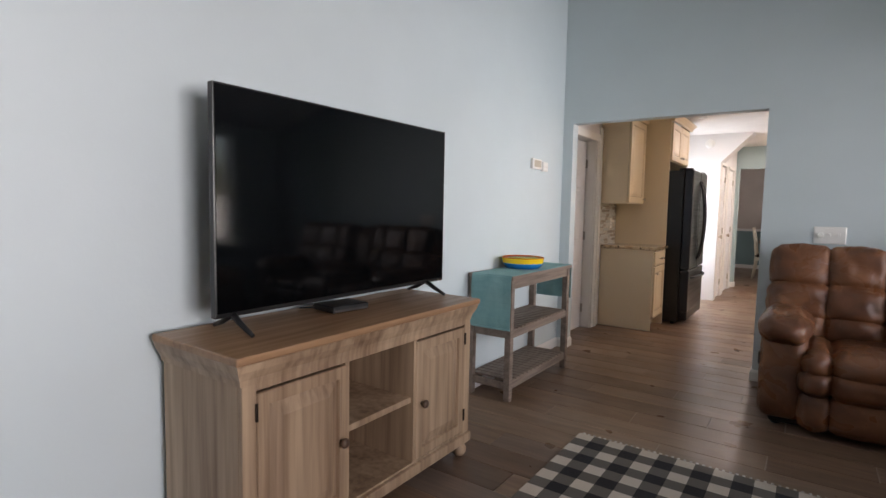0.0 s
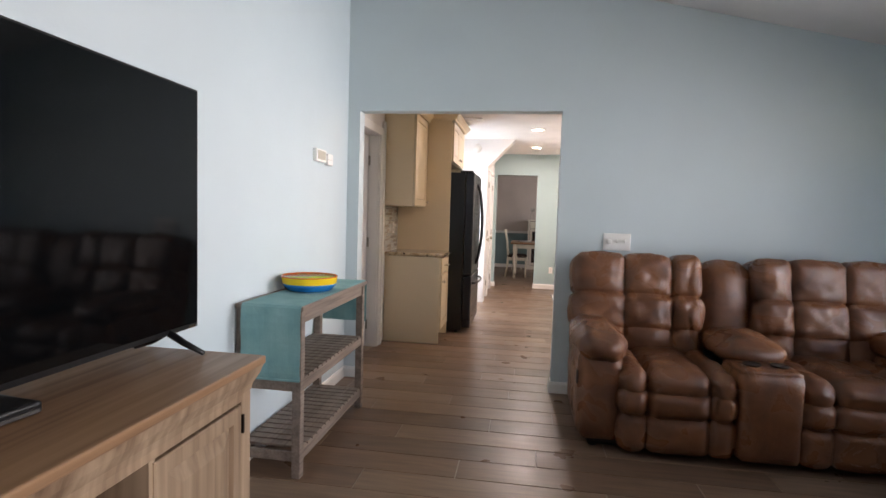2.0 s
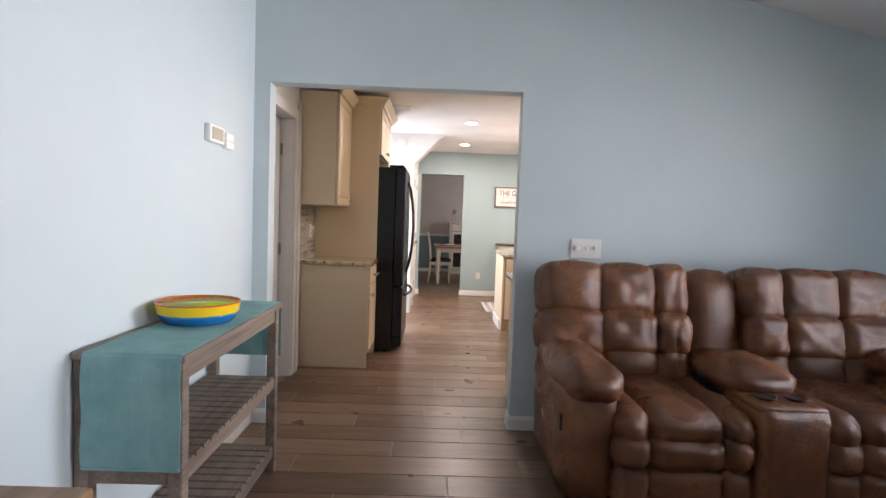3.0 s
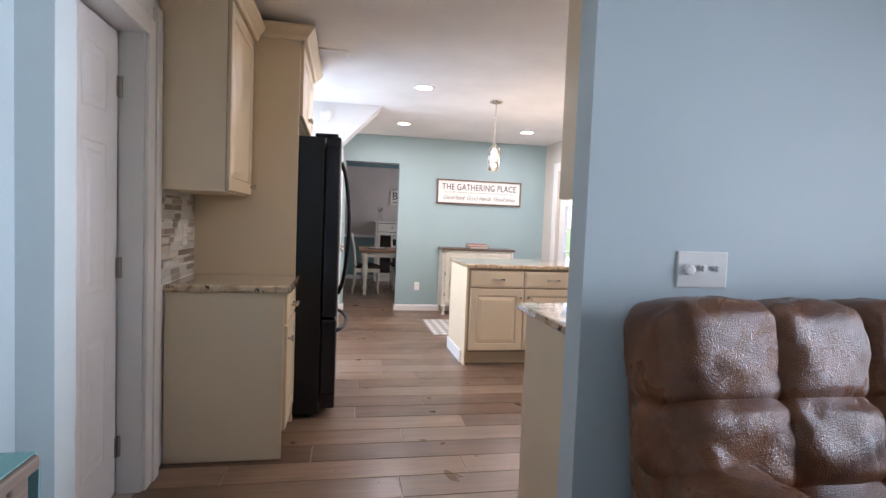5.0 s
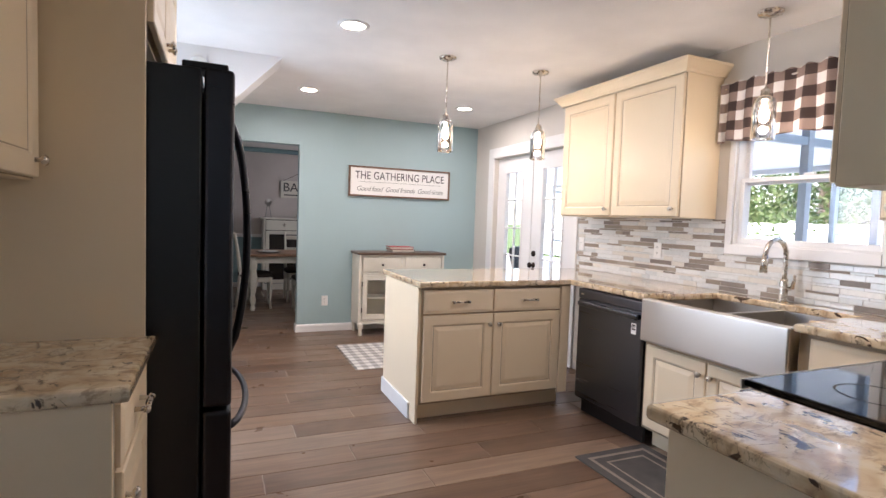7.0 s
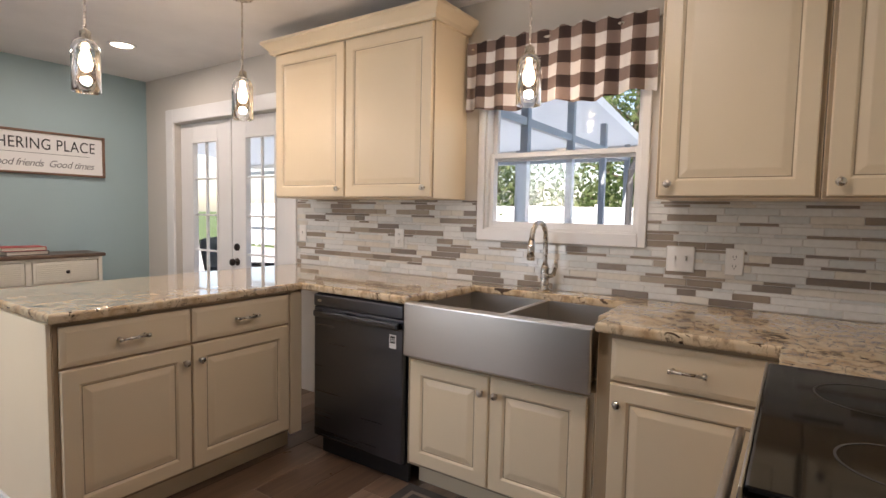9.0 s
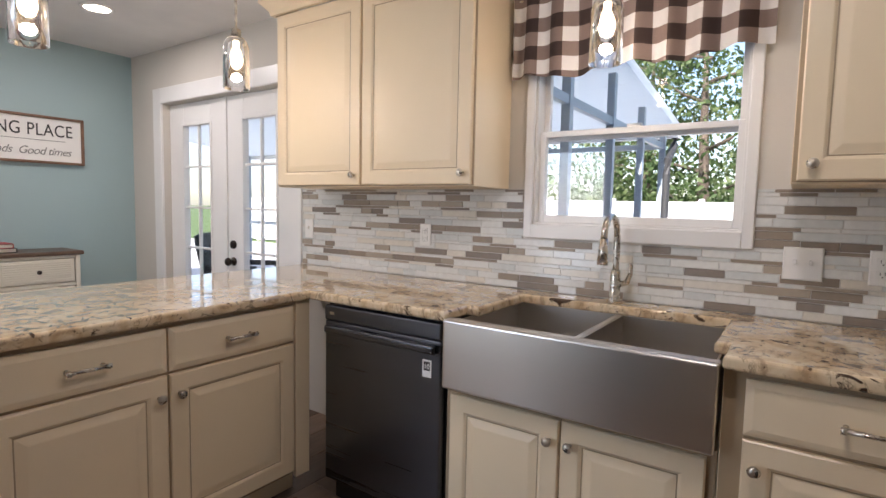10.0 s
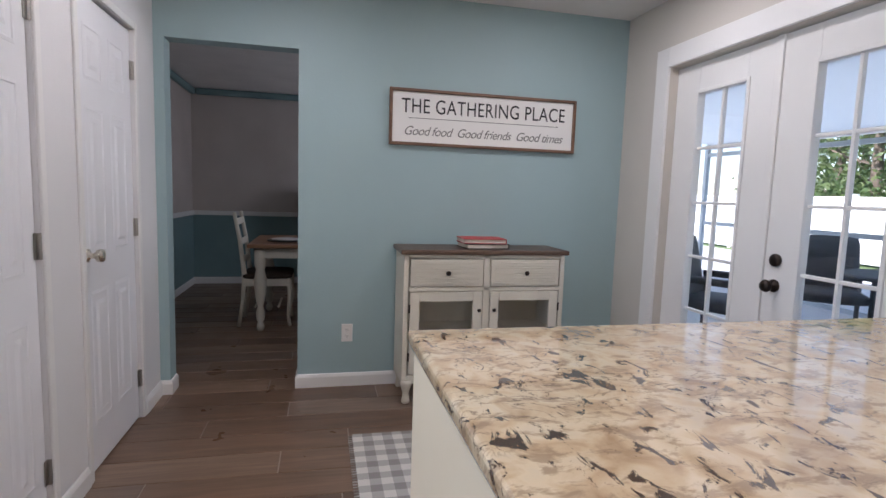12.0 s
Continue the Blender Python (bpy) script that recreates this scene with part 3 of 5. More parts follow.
def cab_door(parent, x0, x1, z0, z1, knob_at=None, name="door"):
    """A raised-panel door front with a line of glaze in its groove."""
    d = part(name, rings(x0, x1, z0, z1, ((.0, 0), (0, -.016), (.004, -.02), (.058, -.02), (.064, -.0165), (.068, -.0125), (.074, -.0125), (.098, -.0185), (.102, -.019))), "cream", parent)
    bm = bmesh.new()
    i = .0675
    for a, b, c, e in ((x0 + i, x1 - i, z0 + i, z0 + i + .004), (x0 + i, x1 - i, z1 - i - .004, z1 - i), (x0 + i, x0 + i + .004, z0 + i + .004, z1 - i - .004), (x1 - i - .004, x1 - i, z0 + i + .004, z1 - i - .004)):
        box(a, b, -.0133, -.0115, c, e, 0, bm)
    part("glaze_line", bm, "glaze_and_shade", d)
    if knob_at:
        knob(d, *knob_at)
    return d


def drawer_front(parent, x0, x1, z0, z1, pull=True):
    d = part("drawer", rings(x0, x1, z0, z1, ((0, 0), (0, -.014), (.008, -.017), (.02, -.02), (.024, -.02))), "cream", parent)
    if pull:
        bar_pull(d, (x0 + x1) / 2, (z0 + z1) / 2)
    return d


def base_cabinet(m, w, d, label, doors, drawers=1, top=.875, toe=True, left_end=False, drawer_z=.708):
    """doors: each (x0, x1, knob side 'l', 'r' or ''); faces local -y."""
    c = thing("base_cabinet", m, label, "cabinet", "kitchen base cabinets")
    part("body", box(0, w, .0, d, .12, top, .002), "cream", c)
    if toe:
        part("toe_kick", box(.004, w - .004, .09, d, .0, .12), "cream", c)
    # brown sheet behind the fronts: the shade of the gaps as colour
    part("reveal", box(.003, w - .003, -.002, .0, .124, top - .002), "glaze_and_shade", c, "brown sheet for the shade in the gaps round the fronts")
    for x0, x1, side in doors:
        zt = drawer_z - .012 if drawers else top - .02
        k = None if not side else ((x0 + .035) if side == "l" else (x1 - .035), zt - .07 if True else 0)
        cab_door(c, x0 + .004, x1 - .004, .14, zt, k)
        if drawers:
            drawer_front(c, x0 + .004, x1 - .004, drawer_z, top - .018)
    return c


def wall_cabinet(m, w, d, z0, z1, label, doors, crown="both"):
    c = thing("wall_cabinet", m, label, "cabinet", "kitchen wall cabinets")
    part("body", box(0, w, 0, d, z0, z1, .002), "cream", c)
    # brown sheet here too, gap shade put in as colour
    part("reveal", box(.003, w - .003, -.002, 0, z0 + .004, z1 - .004), "glaze_and_shade", c, "brown sheet for the shade in the gaps round the fronts")
    for x0, x1, side in doors:
        k = ((x0 + .04) if side == "l" else (x1 - .04), z0 + .055)
        cab_door(c, x0 + .004, x1 - .004, z0 + .008, z1 - .01, k)
    prof = ((0, 0), (.018, 0), (.024, .02), (.05, .05), (.062, .062), (.062, .078), (0, .078))
    path = [(0, d), (0, -.02), (w, -.02), (w, d)]
    if crown == "left":
        path = path[:3]
    if crown == "right":
        path = path[1:]
    if crown == "none":
        path = path[1:3]
    bm = sweep([(-o, u) for o, u in prof], path[::-1])
    bm.transform(Matrix.Translation((0, 0, z1 - .006)))
    part("crown", bm, "cream", c, "moulded cream crown")
    return c


G = .875
# peninsula, its doors towards the range
pen = base_cabinet(pose(.178, 7.865, 0), 1.13, .66, "cream peninsula cabinet with two doors and drawers", [(.015, .515, "r"), (.515, 1.05, "l")])
part("end_panel", box(-.018, -.002, -.004, .70, .0, G, .003), "cream", pen)
part("skirting", box(-.032, -.018, .10, .70, .0, .11, .004), "trim", pen)
part("corner_filler", box(1.053, 1.128, -.02, -.001, .108, G - .002, .003), "cream", pen)
# sink wall, facing west
base_cabinet(pose(1.33, 7.14, 0, 0, 0, -90), .875, .60, "cream sink base cabinet with two doors", [(.02, .437, "r"), (.437, .855, "l")], 0, .64)
base_cabinet(pose(1.33, 6.262, 0, 0, 0, -90), .61, .60, "cream base cabinet with a drawer beside the sink", [(.05, .572, "l")])
corner = thing("corner_cabinet", pose(1.33, 5.648, 0, 0, 0, -90), "plain cream corner cabinet", "cabinet", "kitchen base cabinets")
part("body", box(0, .60, 0, .60, .105, G, .002), "cream", corner)
part("toe_kick", box(0, .60, .075, .60, 0, .105), "cream", corner)
# range wall, facing north
rc = base_cabinet(pose(.24, 5.645, 0, 0, 0, 180), .30, .595, "narrow cream base cabinet beside the range", [(.01, .29, "l")])
part("end_panel", box(.302, .317, -.004, .595, 0, G, .003), "cream", rc)
base_cabinet(pose(1.325, 5.665, 0, 0, 0, 180), .30, .615, "narrow cream base cabinet beside the range", [(.01, .29, "r")])
# left of the fridge
lc = base_cabinet(pose(-1.215, 6.16, 0, 0, 0, 90), .49, .57, "cream base cabinet with drawer beside the fridge", [(.02, .475, "l")])
part("end_panel", box(-.016, -.002, -.004, .57, 0, G, .003), "cream", lc)
wall_cabinet(pose(-1.487, 6.035, 0, 0, 0, 90), .62, .30, 1.38, 2.30, "cream wall cabinet beside the fridge panel", [(.01, .61, "r")], "right")
wall_cabinet(pose(1.65, 8.475, 0, 0, 0, -90), 1.235, .31, 1.37, 2.27, "cream two-door wall cabinet beside the window", [(.008, .612, "r"), (.616, 1.227, "r")])
wall_cabinet(pose(1.62, 6.15, 0, 0, 0, -90), .53, .34, 1.37, 2.30, "cream wall cabinet beside the window", [(.01, .52, "l")], "none")
wall_cabinet(pose(1.62, 5.617, 0, 0, 0, -90), .57, .34, 1.37, 2.30, "cream corner wall cabinet", [(.01, .32, "l")], "none")
wall_cabinet(pose(.32, 5.345, 0, 0, 0, 180), .395, .30, 1.385, 2.30, "cream wall cabinet beside the range", [(.01, .385, "l")], "none")
tall = thing("fridge_surround", pose(-1.205, 6.68, 0, 0, 0, 90), "tall cream fridge surround with a cabinet on top", "cabinet")
part("side_panel", box(-.022, 0, 0, .58, 0, 2.33, .002), "cream", tall)
part("side_panel", box(.96, .98, 0, .58, 0, 2.33, .002), "cream", tall)
part("body", box(0.002, .958, .02, .58, 1.88, 2.32, .002), "cream", tall)
cab_door(tall, .008, .476, 1.885, 2.31, (.44, 1.94))
cab_door(tall, .484, .952, 1.885, 2.31, (.52, 1.94))
bmc = sweep([(-o, u) for o, u in ((0, 0), (.018, 0), (.024, .02), (.05, .05), (.062, .062), (.062, .078), (0, .078))], [(-.022, .58), (-.022, -.02), (.98, -.02), (.98, .58)][::-1])
bmc.transform(Matrix.Translation((0, 0, 2.322)))
part("crown", bmc, "cream", tall, "moulded cream crown")

# worktops
def worktop(outline, label):
    return tagged(part("worktop", slab(outline, G + .002, .915, .011), "granite", None, "", False), label, "worktop")


worktop([(.155, 7.82), (1.285, 7.82), (1.285, 7.13), (1.44, 7.13), (1.44, 7.08), (1.82, 7.08), (1.82, 6.30), (1.44, 6.30), (1.44, 6.262), (1.285, 6.262), (1.285, 5.70), (1.025, 5.70), (1.025, 5.045), (1.96, 5.045), (1.96, 8.63), (.155, 8.63)], "polished cream granite worktop round the sink and peninsula")
worktop([(-.112, 5.045), (.24, 5.045), (.24, 5.68), (-.112, 5.68)], "polished cream granite worktop beside the range")
worktop([(-1.785, 6.125), (-1.175, 6.125), (-1.175, 6.656), (-1.785, 6.656)], "polished cream granite worktop beside the fridge")


# ---- appliances ----
def fridge():
    f = thing("fridge", pose(-1.05, 6.70, 0, 0, 0, 90), "black stainless french-door fridge beside a cream panel", "fridge")
    w = .915
    part("body", box(0, w, 0, .72, .03, 1.77, .006), "black", f, "matte black fridge body")
    part("hinge_cover", box(.02, .14, -.08, .06, 1.772, 1.795, .006), "black", f)
    part("hinge_cover", box(w - .14, w - .02, -.08, .06, 1.772, 1.795, .006), "black", f)
    for x0, x1 in ((.002, w / 2 - .003), (w / 2 + .003, w - .002)):
        part("door", box(x0, x1, -.10, -.006, .645, 1.775, .014, None, 3), "black_steel", f)
    part("freezer_drawer", box(.002, w - .002, -.10, -.006, .06, .632, .014, None, 3), "black_steel", f)
    for x in (w / 2 - .05, w / 2 + .05):
        pts = [(x, -.10 - .065 * math.sin(math.pi * min(1, max(0, k / 16))) ** .6, .74 + .92 * k / 16) for k in range(17)]
        part("handle", tube(pts, .013), "black_steel", f, "curved dark steel handle", True)
    pts = [(.08 + (w - .16) * k / 16, -.10 - .065 * math.sin(math.pi * k / 16) ** .6, .55) for k in range(17)]
    part("handle", tube(pts, .013), "black_steel", f, "curved dark steel handle", True)
    for x in (.06, w - .06):
        part("foot", rod((x, .06, 0), (x, .06, .03), .02), "rubber", f)
    return f


fridge()


def dishwasher():
    d = thing("dishwasher", pose(1.33, 7.745, 0, 0, 0, -90), "black stainless dishwasher under the granite", "dishwasher")
    w = .598
    part("body", box(0, w, 0, .56, .10, .868), "black", d)
    part("door", box(.004, w - .004, -.03, -.002, .115, .80, .006), "slate_steel", d)
    part("control_panel", box(.004, w - .004, -.034, -.002, .803, .866, .006), "slate_steel", d)
    bm = box(.02, w - .02, -.058, -.03, .752, .786, .010, None, 3)
    part("handle", bm, "slate_steel", d, "pocket bar handle")
    part("kickplate", box(.01, w - .01, .03, .05, .005, .10), "black", d)
    part("sticker", box(w - .085, w - .045, -.0312, -.0296, .66, .725), "plastic", d, "white square sticker")
    part("sticker_mark", box(w - .079, w - .051, -.0318, -.0313, .685, .718), "grey_mat", d)
    words("10", .026, "plastic", d, Matrix.Translation((w - .065, -.0326, .700)) @ Matrix.Rotation(radians(90), 4, "X"))
    part("badge", box(.035, .06, -.0355, -.0338, .828, .84), "nickel", d)
    return d


dishwasher()


def sink():
    s = thing("farmhouse_sink", pose(1.33, 7.125, 0, 0, 0, -90), "stainless steel double-bowl apron-front sink", "sink")
    w, t = .858, .893
    part("apron", box(0, w, -.065, -.045, .648, t, .008, None, 3), "steel", s)
    part("rim", box(0, w, -.045, -.01, t - .012, t, .002), "steel", s)
    for a, b in ((.012, .442), (.458, w - .012)):
        bm = box(a, b, -.045, .50, .68, .69)
        box(a, a + .006, -.045, .50, .69, t - .014, 0, bm)
        box(b - .006, b, -.045, .50, .69, t - .014, 0, bm)
        box(a + .006, b - .006, -.045, -.038, .69, t - .014, 0, bm)
        box(a + .006, b - .006, .494, .50, .69, t - .014, 0, bm)
        bw = part("bowl", bm, "steel", s)
        part("drain", lathe([(.045, .691), (.045, .694), (.03, .694), (.026, .692)], 18, Matrix.Translation(((a + b) / 2, .26, 0))), "nickel", bw, "", True)
    part("divider", box(.442, .458, -.045, .50, .69, t - .012, .004), "steel", s)
    return s


sink()


def faucet():
    f = thing("faucet", pose(1.885, 6.715, .915, 0, 0, -90), "satin nickel pull-down kitchen faucet behind the sink", "faucet")
    part("base", lathe([(.027, 0), (.027, .01), (.021, .02), (.021, .11), (.017, .13)], 18), "nickel", f, "", True)
    pts = [(0, 0, .12 + .14 * k / 4) for k in range(5)] + [(0, -.085 + .085 * math.cos(a), .26 + .085 * math.sin(a)) for a in (math.pi * k / 10 for k in range(1, 11))]
    part("spout", tube(pts, .0125), "nickel", f, "", True)
    part("spray_head", rod((0, -.17, .262), (0, -.178, .165), .015, .020), "nickel", f, "", True)
    part("lever", tube([(.02, 0, .075), (.045, 0, .085), (.06, -.01, .12), (.062, -.012, .16)], [.012, .012, .009, .007]), "nickel", f, "", True)
    return f


faucet()


def range_cooker():
    r = thing("range", pose(1.016, 5.70, 0, 0, 0, 180), "black slide-in range with a glass cooktop", "range")
    w = .765
    part("body", box(0, w, 0, .64, .08, .905, .004), "black_steel", r)
    part("cooktop", box(.0, w, -.02, .655, .907, .926, .006), "screen", r, "glossy black glass cooktop")
    part("cooktop_rim", box(-.004, w + .004, -.026, -.02, .900, .926, .002), "steel", r)
    part("oven_door", box(.005, w - .005, -.03, -.002, .26, .80, .006), "black_steel", r)
    part("oven_handle", rod((.06, -.07, .75), (w - .06, -.07, .75), .012), "steel", r)
    part("control_panel", box(.0, w, -.03, -.002, .805, .895, .004), "black_steel", r)
    part("warming_drawer", box(.005, w - .005, -.028, -.002, .09, .25, .006), "black_steel", r)
    for k, (x, y, q) in enumerate(((.2, .18, .11), (.56, .18, .09), (.2, .47, .08), (.56, .47, .11))):
        part("burner_ring", lathe([(q, .9262), (q, .9266), (q - .004, .9266), (q - .004, .9262)], 32, Matrix.Translation((x, y, 0)), None, False), "grey_mat", r)
    return r


range_cooker()


# ---- lamps of the kitchen ----
def downlight(x, y):
    d = thing("downlight", pose(x, y, CEIL), "lit round white recessed downlight in the ceiling", "downlight", "recessed downlights")
    part("trim_ring", lathe([(.095, 0), (.095, -.004), (.072, -.008), (.070, 0)], 28, None, None, False), "trim", d, "", True)
    part("lens", lathe([(.07, -.001), (.068, -.004), (.01, -.005)], 28), "can_light", d)
    lamp("downlight_glow", "AREA", pose(x, y, CEIL - .012), CAN_W, (1, .93, .87), disk=.13)


for x, y in ((-.27, 7.96), (-.25, 9.74), (1.30, 9.72), (.6, 6.3)):
    downlight(x, y)


def pendant(x, y):
    p = thing("pendant_lamp", pose(x, y, CEIL), "lit pendant lamp with clear glass cylinder shade", "pendant lamp", "kitchen pendants")
    part("canopy", lathe([(.062, 0), (.062, -.006), (.055, -.016), (.012, -.026), (.006, -.03)], 24), "nickel", p, "", True)
    part("rod", rod((0, 0, -.03), (0, 0, -.40), .005), "nickel", p)
    part("socket", lathe([(.008, -.39), (.022, -.40), (.022, -.43), (.034, -.434), (.034, -.442)], 18), "nickel", p, "", True)
    sh = part("shade", lathe([(.03, -.435), (.046, -.447), (.055, -.475), (.056, -.655), (.052, -.655), (.051, -.477), (.042, -.451), (.028, -.439)], 28, None, None, False), "clear_glass", p, "clear seeded glass shade", True)
    sh.visible_shadow = False
    part("bulb", lathe([(.008, -.441), (.013, -.455), (.013, -.48), (.022, -.51), (.027, -.545), (.020, -.575), (.004, -.586)], 16), "bulb", p, "glowing filament bulb", True)
    lamp("pendant_glow", "POINT", pose(x, y, CEIL - .63), PENDANT_W, (1, .86, .70), radius=.025)


for x, y in ((.47, 8.25), (1.224, 8.228), (1.62, 6.71)):
    pendant(x, y)

vent = thing("ceiling_vent", pose(-1.075, 7.22, CEIL - .012), "white slotted air vent in the ceiling", "vent")
bm = box(-.15, -.13, -.08, .08, 0, .012, .002)
box(.13, .15, -.08, .08, 0, .012, .002, bm)
box(-.13, .13, -.08, -.06, 0, .012, .002, bm)
box(-.13, .13, .06, .08, 0, .012, .002, bm)
part("frame", bm, "trim", vent)
part("backing", box(-.13, .13, -.06, .06, .009, .012), "rubber", vent)
for k in range(7):
    part("slat", box(-.13, .13, -.055 + .0165 * k, -.047 + .0165 * k, .001, .009), "trim", vent)

alarm = thing("smoke_alarm", pose(-1.13, 8.85, 2.30, 90, 0, 0), "round white smoke alarm on the wall", "smoke alarm")
part("base", lathe([(.065, 0), (.065, .012), (.06, .016)], 26), "plastic", alarm, "", True)
part("cover", lathe([(.055, .016), (.053, .03), (.042, .036), (.01, .038)], 26), "plastic", alarm, "", True)


# ---- switches and sockets ----
def wall_plate(m, gangs, label, category):
    """gangs: a string of t (toggle), d (dial), s (socket), r (rocker)."""
    w = .07 + .046 * (len(gangs) - 1)
    p = thing("switch_plate" if category == "switch" else "socket_plate", m, label, category)
    part("plate", rings(-w / 2, w / 2, -.057, .057, ((0, 0), (0, -.003), (.004, -.006), (.008, -.006))), "plastic", p)
    for k, g in enumerate(gangs):
        x = -w / 2 + .035 + .046 * k
        if g == "t":
            part("toggle", box(x - .005, x + .005, -.018, -.006, -.004, .014, .002), "plastic", p)
        if g == "d":
            part("dial", lathe([(.017, .006), (.016, .02), (.012, .022)], 18, Matrix.Translation((x, 0, 0)) @ Matrix.Rotation(radians(90), 4, "X")), "plastic", p, "", True)
        if g == "r":
            part("rocker", box(x - .016, x + .016, -.009, -.006, -.032, .032, .001), "plastic", p)
        if g == "s":
            for z in (-.02, .02):
                part("outlet_face", box(x - .016, x + .016, -.008, -.006, z - .014, z + .014, .003), "plastic", p)
                for sx in (-.006, .006):
                    part("slot", box(x + sx - .001, x + sx + .001, -.0085, -.0079, z - .002, z + .008), "rubber", p)
                part("slot", box(x - .002, x + .002, -.0085, -.0079, z - .01, z - .006), "rubber", p)
    return p


sp = wall_plate(pose(.27, LY, 1.15), "dtt", "white triple switch plate with dimmer dial above the sofa", "switch")
sp.scale = (1.18, 1, 1.08)
wall_plate(pose(.115, AY, .345), "s", "white power socket on the aqua wall", "socket")
XT = KE - .008
wall_plate(pose(XT, 7.706, 1.137, 0, 0, -90), "s", "white power socket on the mosaic backsplash", "socket")
wall_plate(pose(XT, 8.58, 1.135, 0, 0, -90), "t", "white light switch on the mosaic backsplash", "switch")
wall_plate(pose(XT, 6.103, 1.112, 0, 0, -90), "tt", "white double switch on the mosaic backsplash", "switch")
wall_plate(pose(XT, 5.89, 1.113, 0, 0, -90), "s", "white power socket on the mosaic backsplash", "socket")
wall_plate(pose(KW + .008, 6.45, 1.15, 0, 0, 90), "s", "white power socket on the mosaic beside the fridge", "socket")
th = thing("thermostat", pose(LW, 4.335, 1.675, 0, 0, 90), "beige wall thermostat with a grey display", "thermostat")
part("body", box(-.09, .085, -.028, 0, -.042, .042, .006), "plastic", th)
part("display", box(-.066, .06, -.0295, -.028, -.027, .03, .002), "almond", th, "dull brown display window")
sb = thing("sensor_box", pose(LW, 4.49, 1.662, 0, 0, 90), "small white sensor box beside the thermostat", "sensor")
part("body", box(-.05, .05, -.03, 0, -.04, .04, .006), "plastic", sb)
part("cover_line", box(-.051, .051, -.031, -.0295, -.002, 0), "almond", sb)


# ---- living room ----
def tv_stand():
    x1, y0, y1, h = -1.225, 1.16, 2.575, .83
    w, d = y1 - y0, x1 - LW - .04
    t = thing("tv_stand", pose(x1, y0, 0, 0, 0, 90), "limed oak television stand with two panel doors and open shelves", "tv stand")
    part("top", box(-.0, w, 0, d, h - .028, h, .006), "oak_top", t, "oak-veneer top with a moulded edge")
    part("cornice", sweep([(-o, u) for o, u in ((-.034, h - .105), (-.03, h - .085), (-.014, h - .055), (-.006, h - .029), (-.06, h - .029), (-.06, h - .105))], [(.0, d), (.0, .0), (w, .0), (w, d)][::-1]), "oak", t)
    a, b = .04, w - .04
    f = .035
    part("side_panel", box(a, a + .022, f + .0225, d, .09, h - .03, .003), "oak", t)
    part("side_panel", box(b - .022, b, f + .0225, d, .09, h - .03, .003), "oak", t)
    part("back_panel", box(a + .022, b - .022, d - .012, d - .002, .10, h - .03), "oak", t)
    part("bottom_panel", box(a + .022, b - .022, f + .005, d - .014, .11, .135), "oak", t)
    part("plinth", box(a - .012, b + .012, f - .012, f + .012, .075, .125, .006), "oak", t)
    part("apron", box(a + .05, b - .05, f, f + .02, h - .13, h - .032, .003), "oak", t)
    for x in (a, b - .05):
        part("stile", box(x - (.0035 if x > a else 0), x + .0535, f, f + .022, .126, h - .032, .003), "oak", t)
    c0, c1 = a + .46, b - .45
    for x in (c0, c1):
        part("divider", box(x - .011, x + .011, f + .006, d - .014, .135, h - .032), "oak", t)
    part("shelf", box(c0 + .011, c1 - .011, f + .02, d - .014, .41, .437, .003), "oak", t)
    for x0, x1_, kx in ((a + .055, c0 - .002, c0 - .04), (c1 + .002, b - .055, c1 + .04)):
        dr = part("door", rings(x0, x1_, .14, h - .14, ((0, f + .02), (0, f + .002), (.004, f - .002), (.045, f - .002), (.05, f + .011), (.10, f - .003), (.104, f - .003))), "oak", t)
        m2 = Matrix.Translation((kx, f - .002, .40)) @ Matrix.Rotation(radians(90), 4, "X")
        part("knob", lathe([(.008, 0), (.007, .012), (.017, .018), (.02, .026), (.014, .034), (.004, .036)], 16, m2), "dark_wood", dr, "dark round knob", True)
    for x in (a + .05, b - .05):
        for z in (.2, .6):
            part("hinge", box(x - .004, x + .004, f - .008, f, z, z + .06, .001), "bronze", t)
    for x in (a + .03, b - .03):
        for y in (f + .03, d - .04):
            part("foot", lathe([(.022, 0), (.034, .02), (.036, .04), (.024, .06), (.03, .078)], 16, Matrix.Translation((x, y, 0))), "oak", t, "", True)
    return h


TOP = tv_stand()


def television():
    y0, y1, z0, z1, x = 1.283, 2.67, .887, 1.713, -1.535
    t = thing("television", pose(x, y0, TOP, 0, 0, 90), "large flat black television, switched off, on two feet", "television")
    w, a, b = y1 - y0, z0 - TOP, z1 - TOP
    part("casing", box(0, w, 0, .03, a, b, .004), "black", t)
    part("rear_housing", box(.15, w - .15, .03, .075, a + .03, a + .45, .015), "black", t)
    part("screen", box(.008, w - .008, -.002, .001, a + .018, b - .008), "screen", t, "glossy black screen")
    part("badge", box(w - .055, w - .02, -.003, -.001, a + .004, a + .012), "nickel", t)
    for c in (.075, w - .145):
        bm = tube([(c, .015, a + .01), (c - .006, -.05, .036), (c - .012, -.125, .008)], [.013, .011, .008], 8)
        tube([(c, .015, a + .01), (c, .07, .032), (c + .004, .135, .008)], [.013, .011, .008], 8, bm)
        part("foot", bm, "black", t, "", True)


television()
box_tv = thing("media_box", pose(-1.55, 1.90, TOP + .001, 0, 0, 84), "flat black media box on the television stand", "media box")
part("body", box(-.10, .10, -.075, .075, .003, .032, .008, None, 3), "black", box_tv)
part("front_lip", box(-.09, .09, -.077, -.0745, .008, .016), "grey_mat", box_tv)
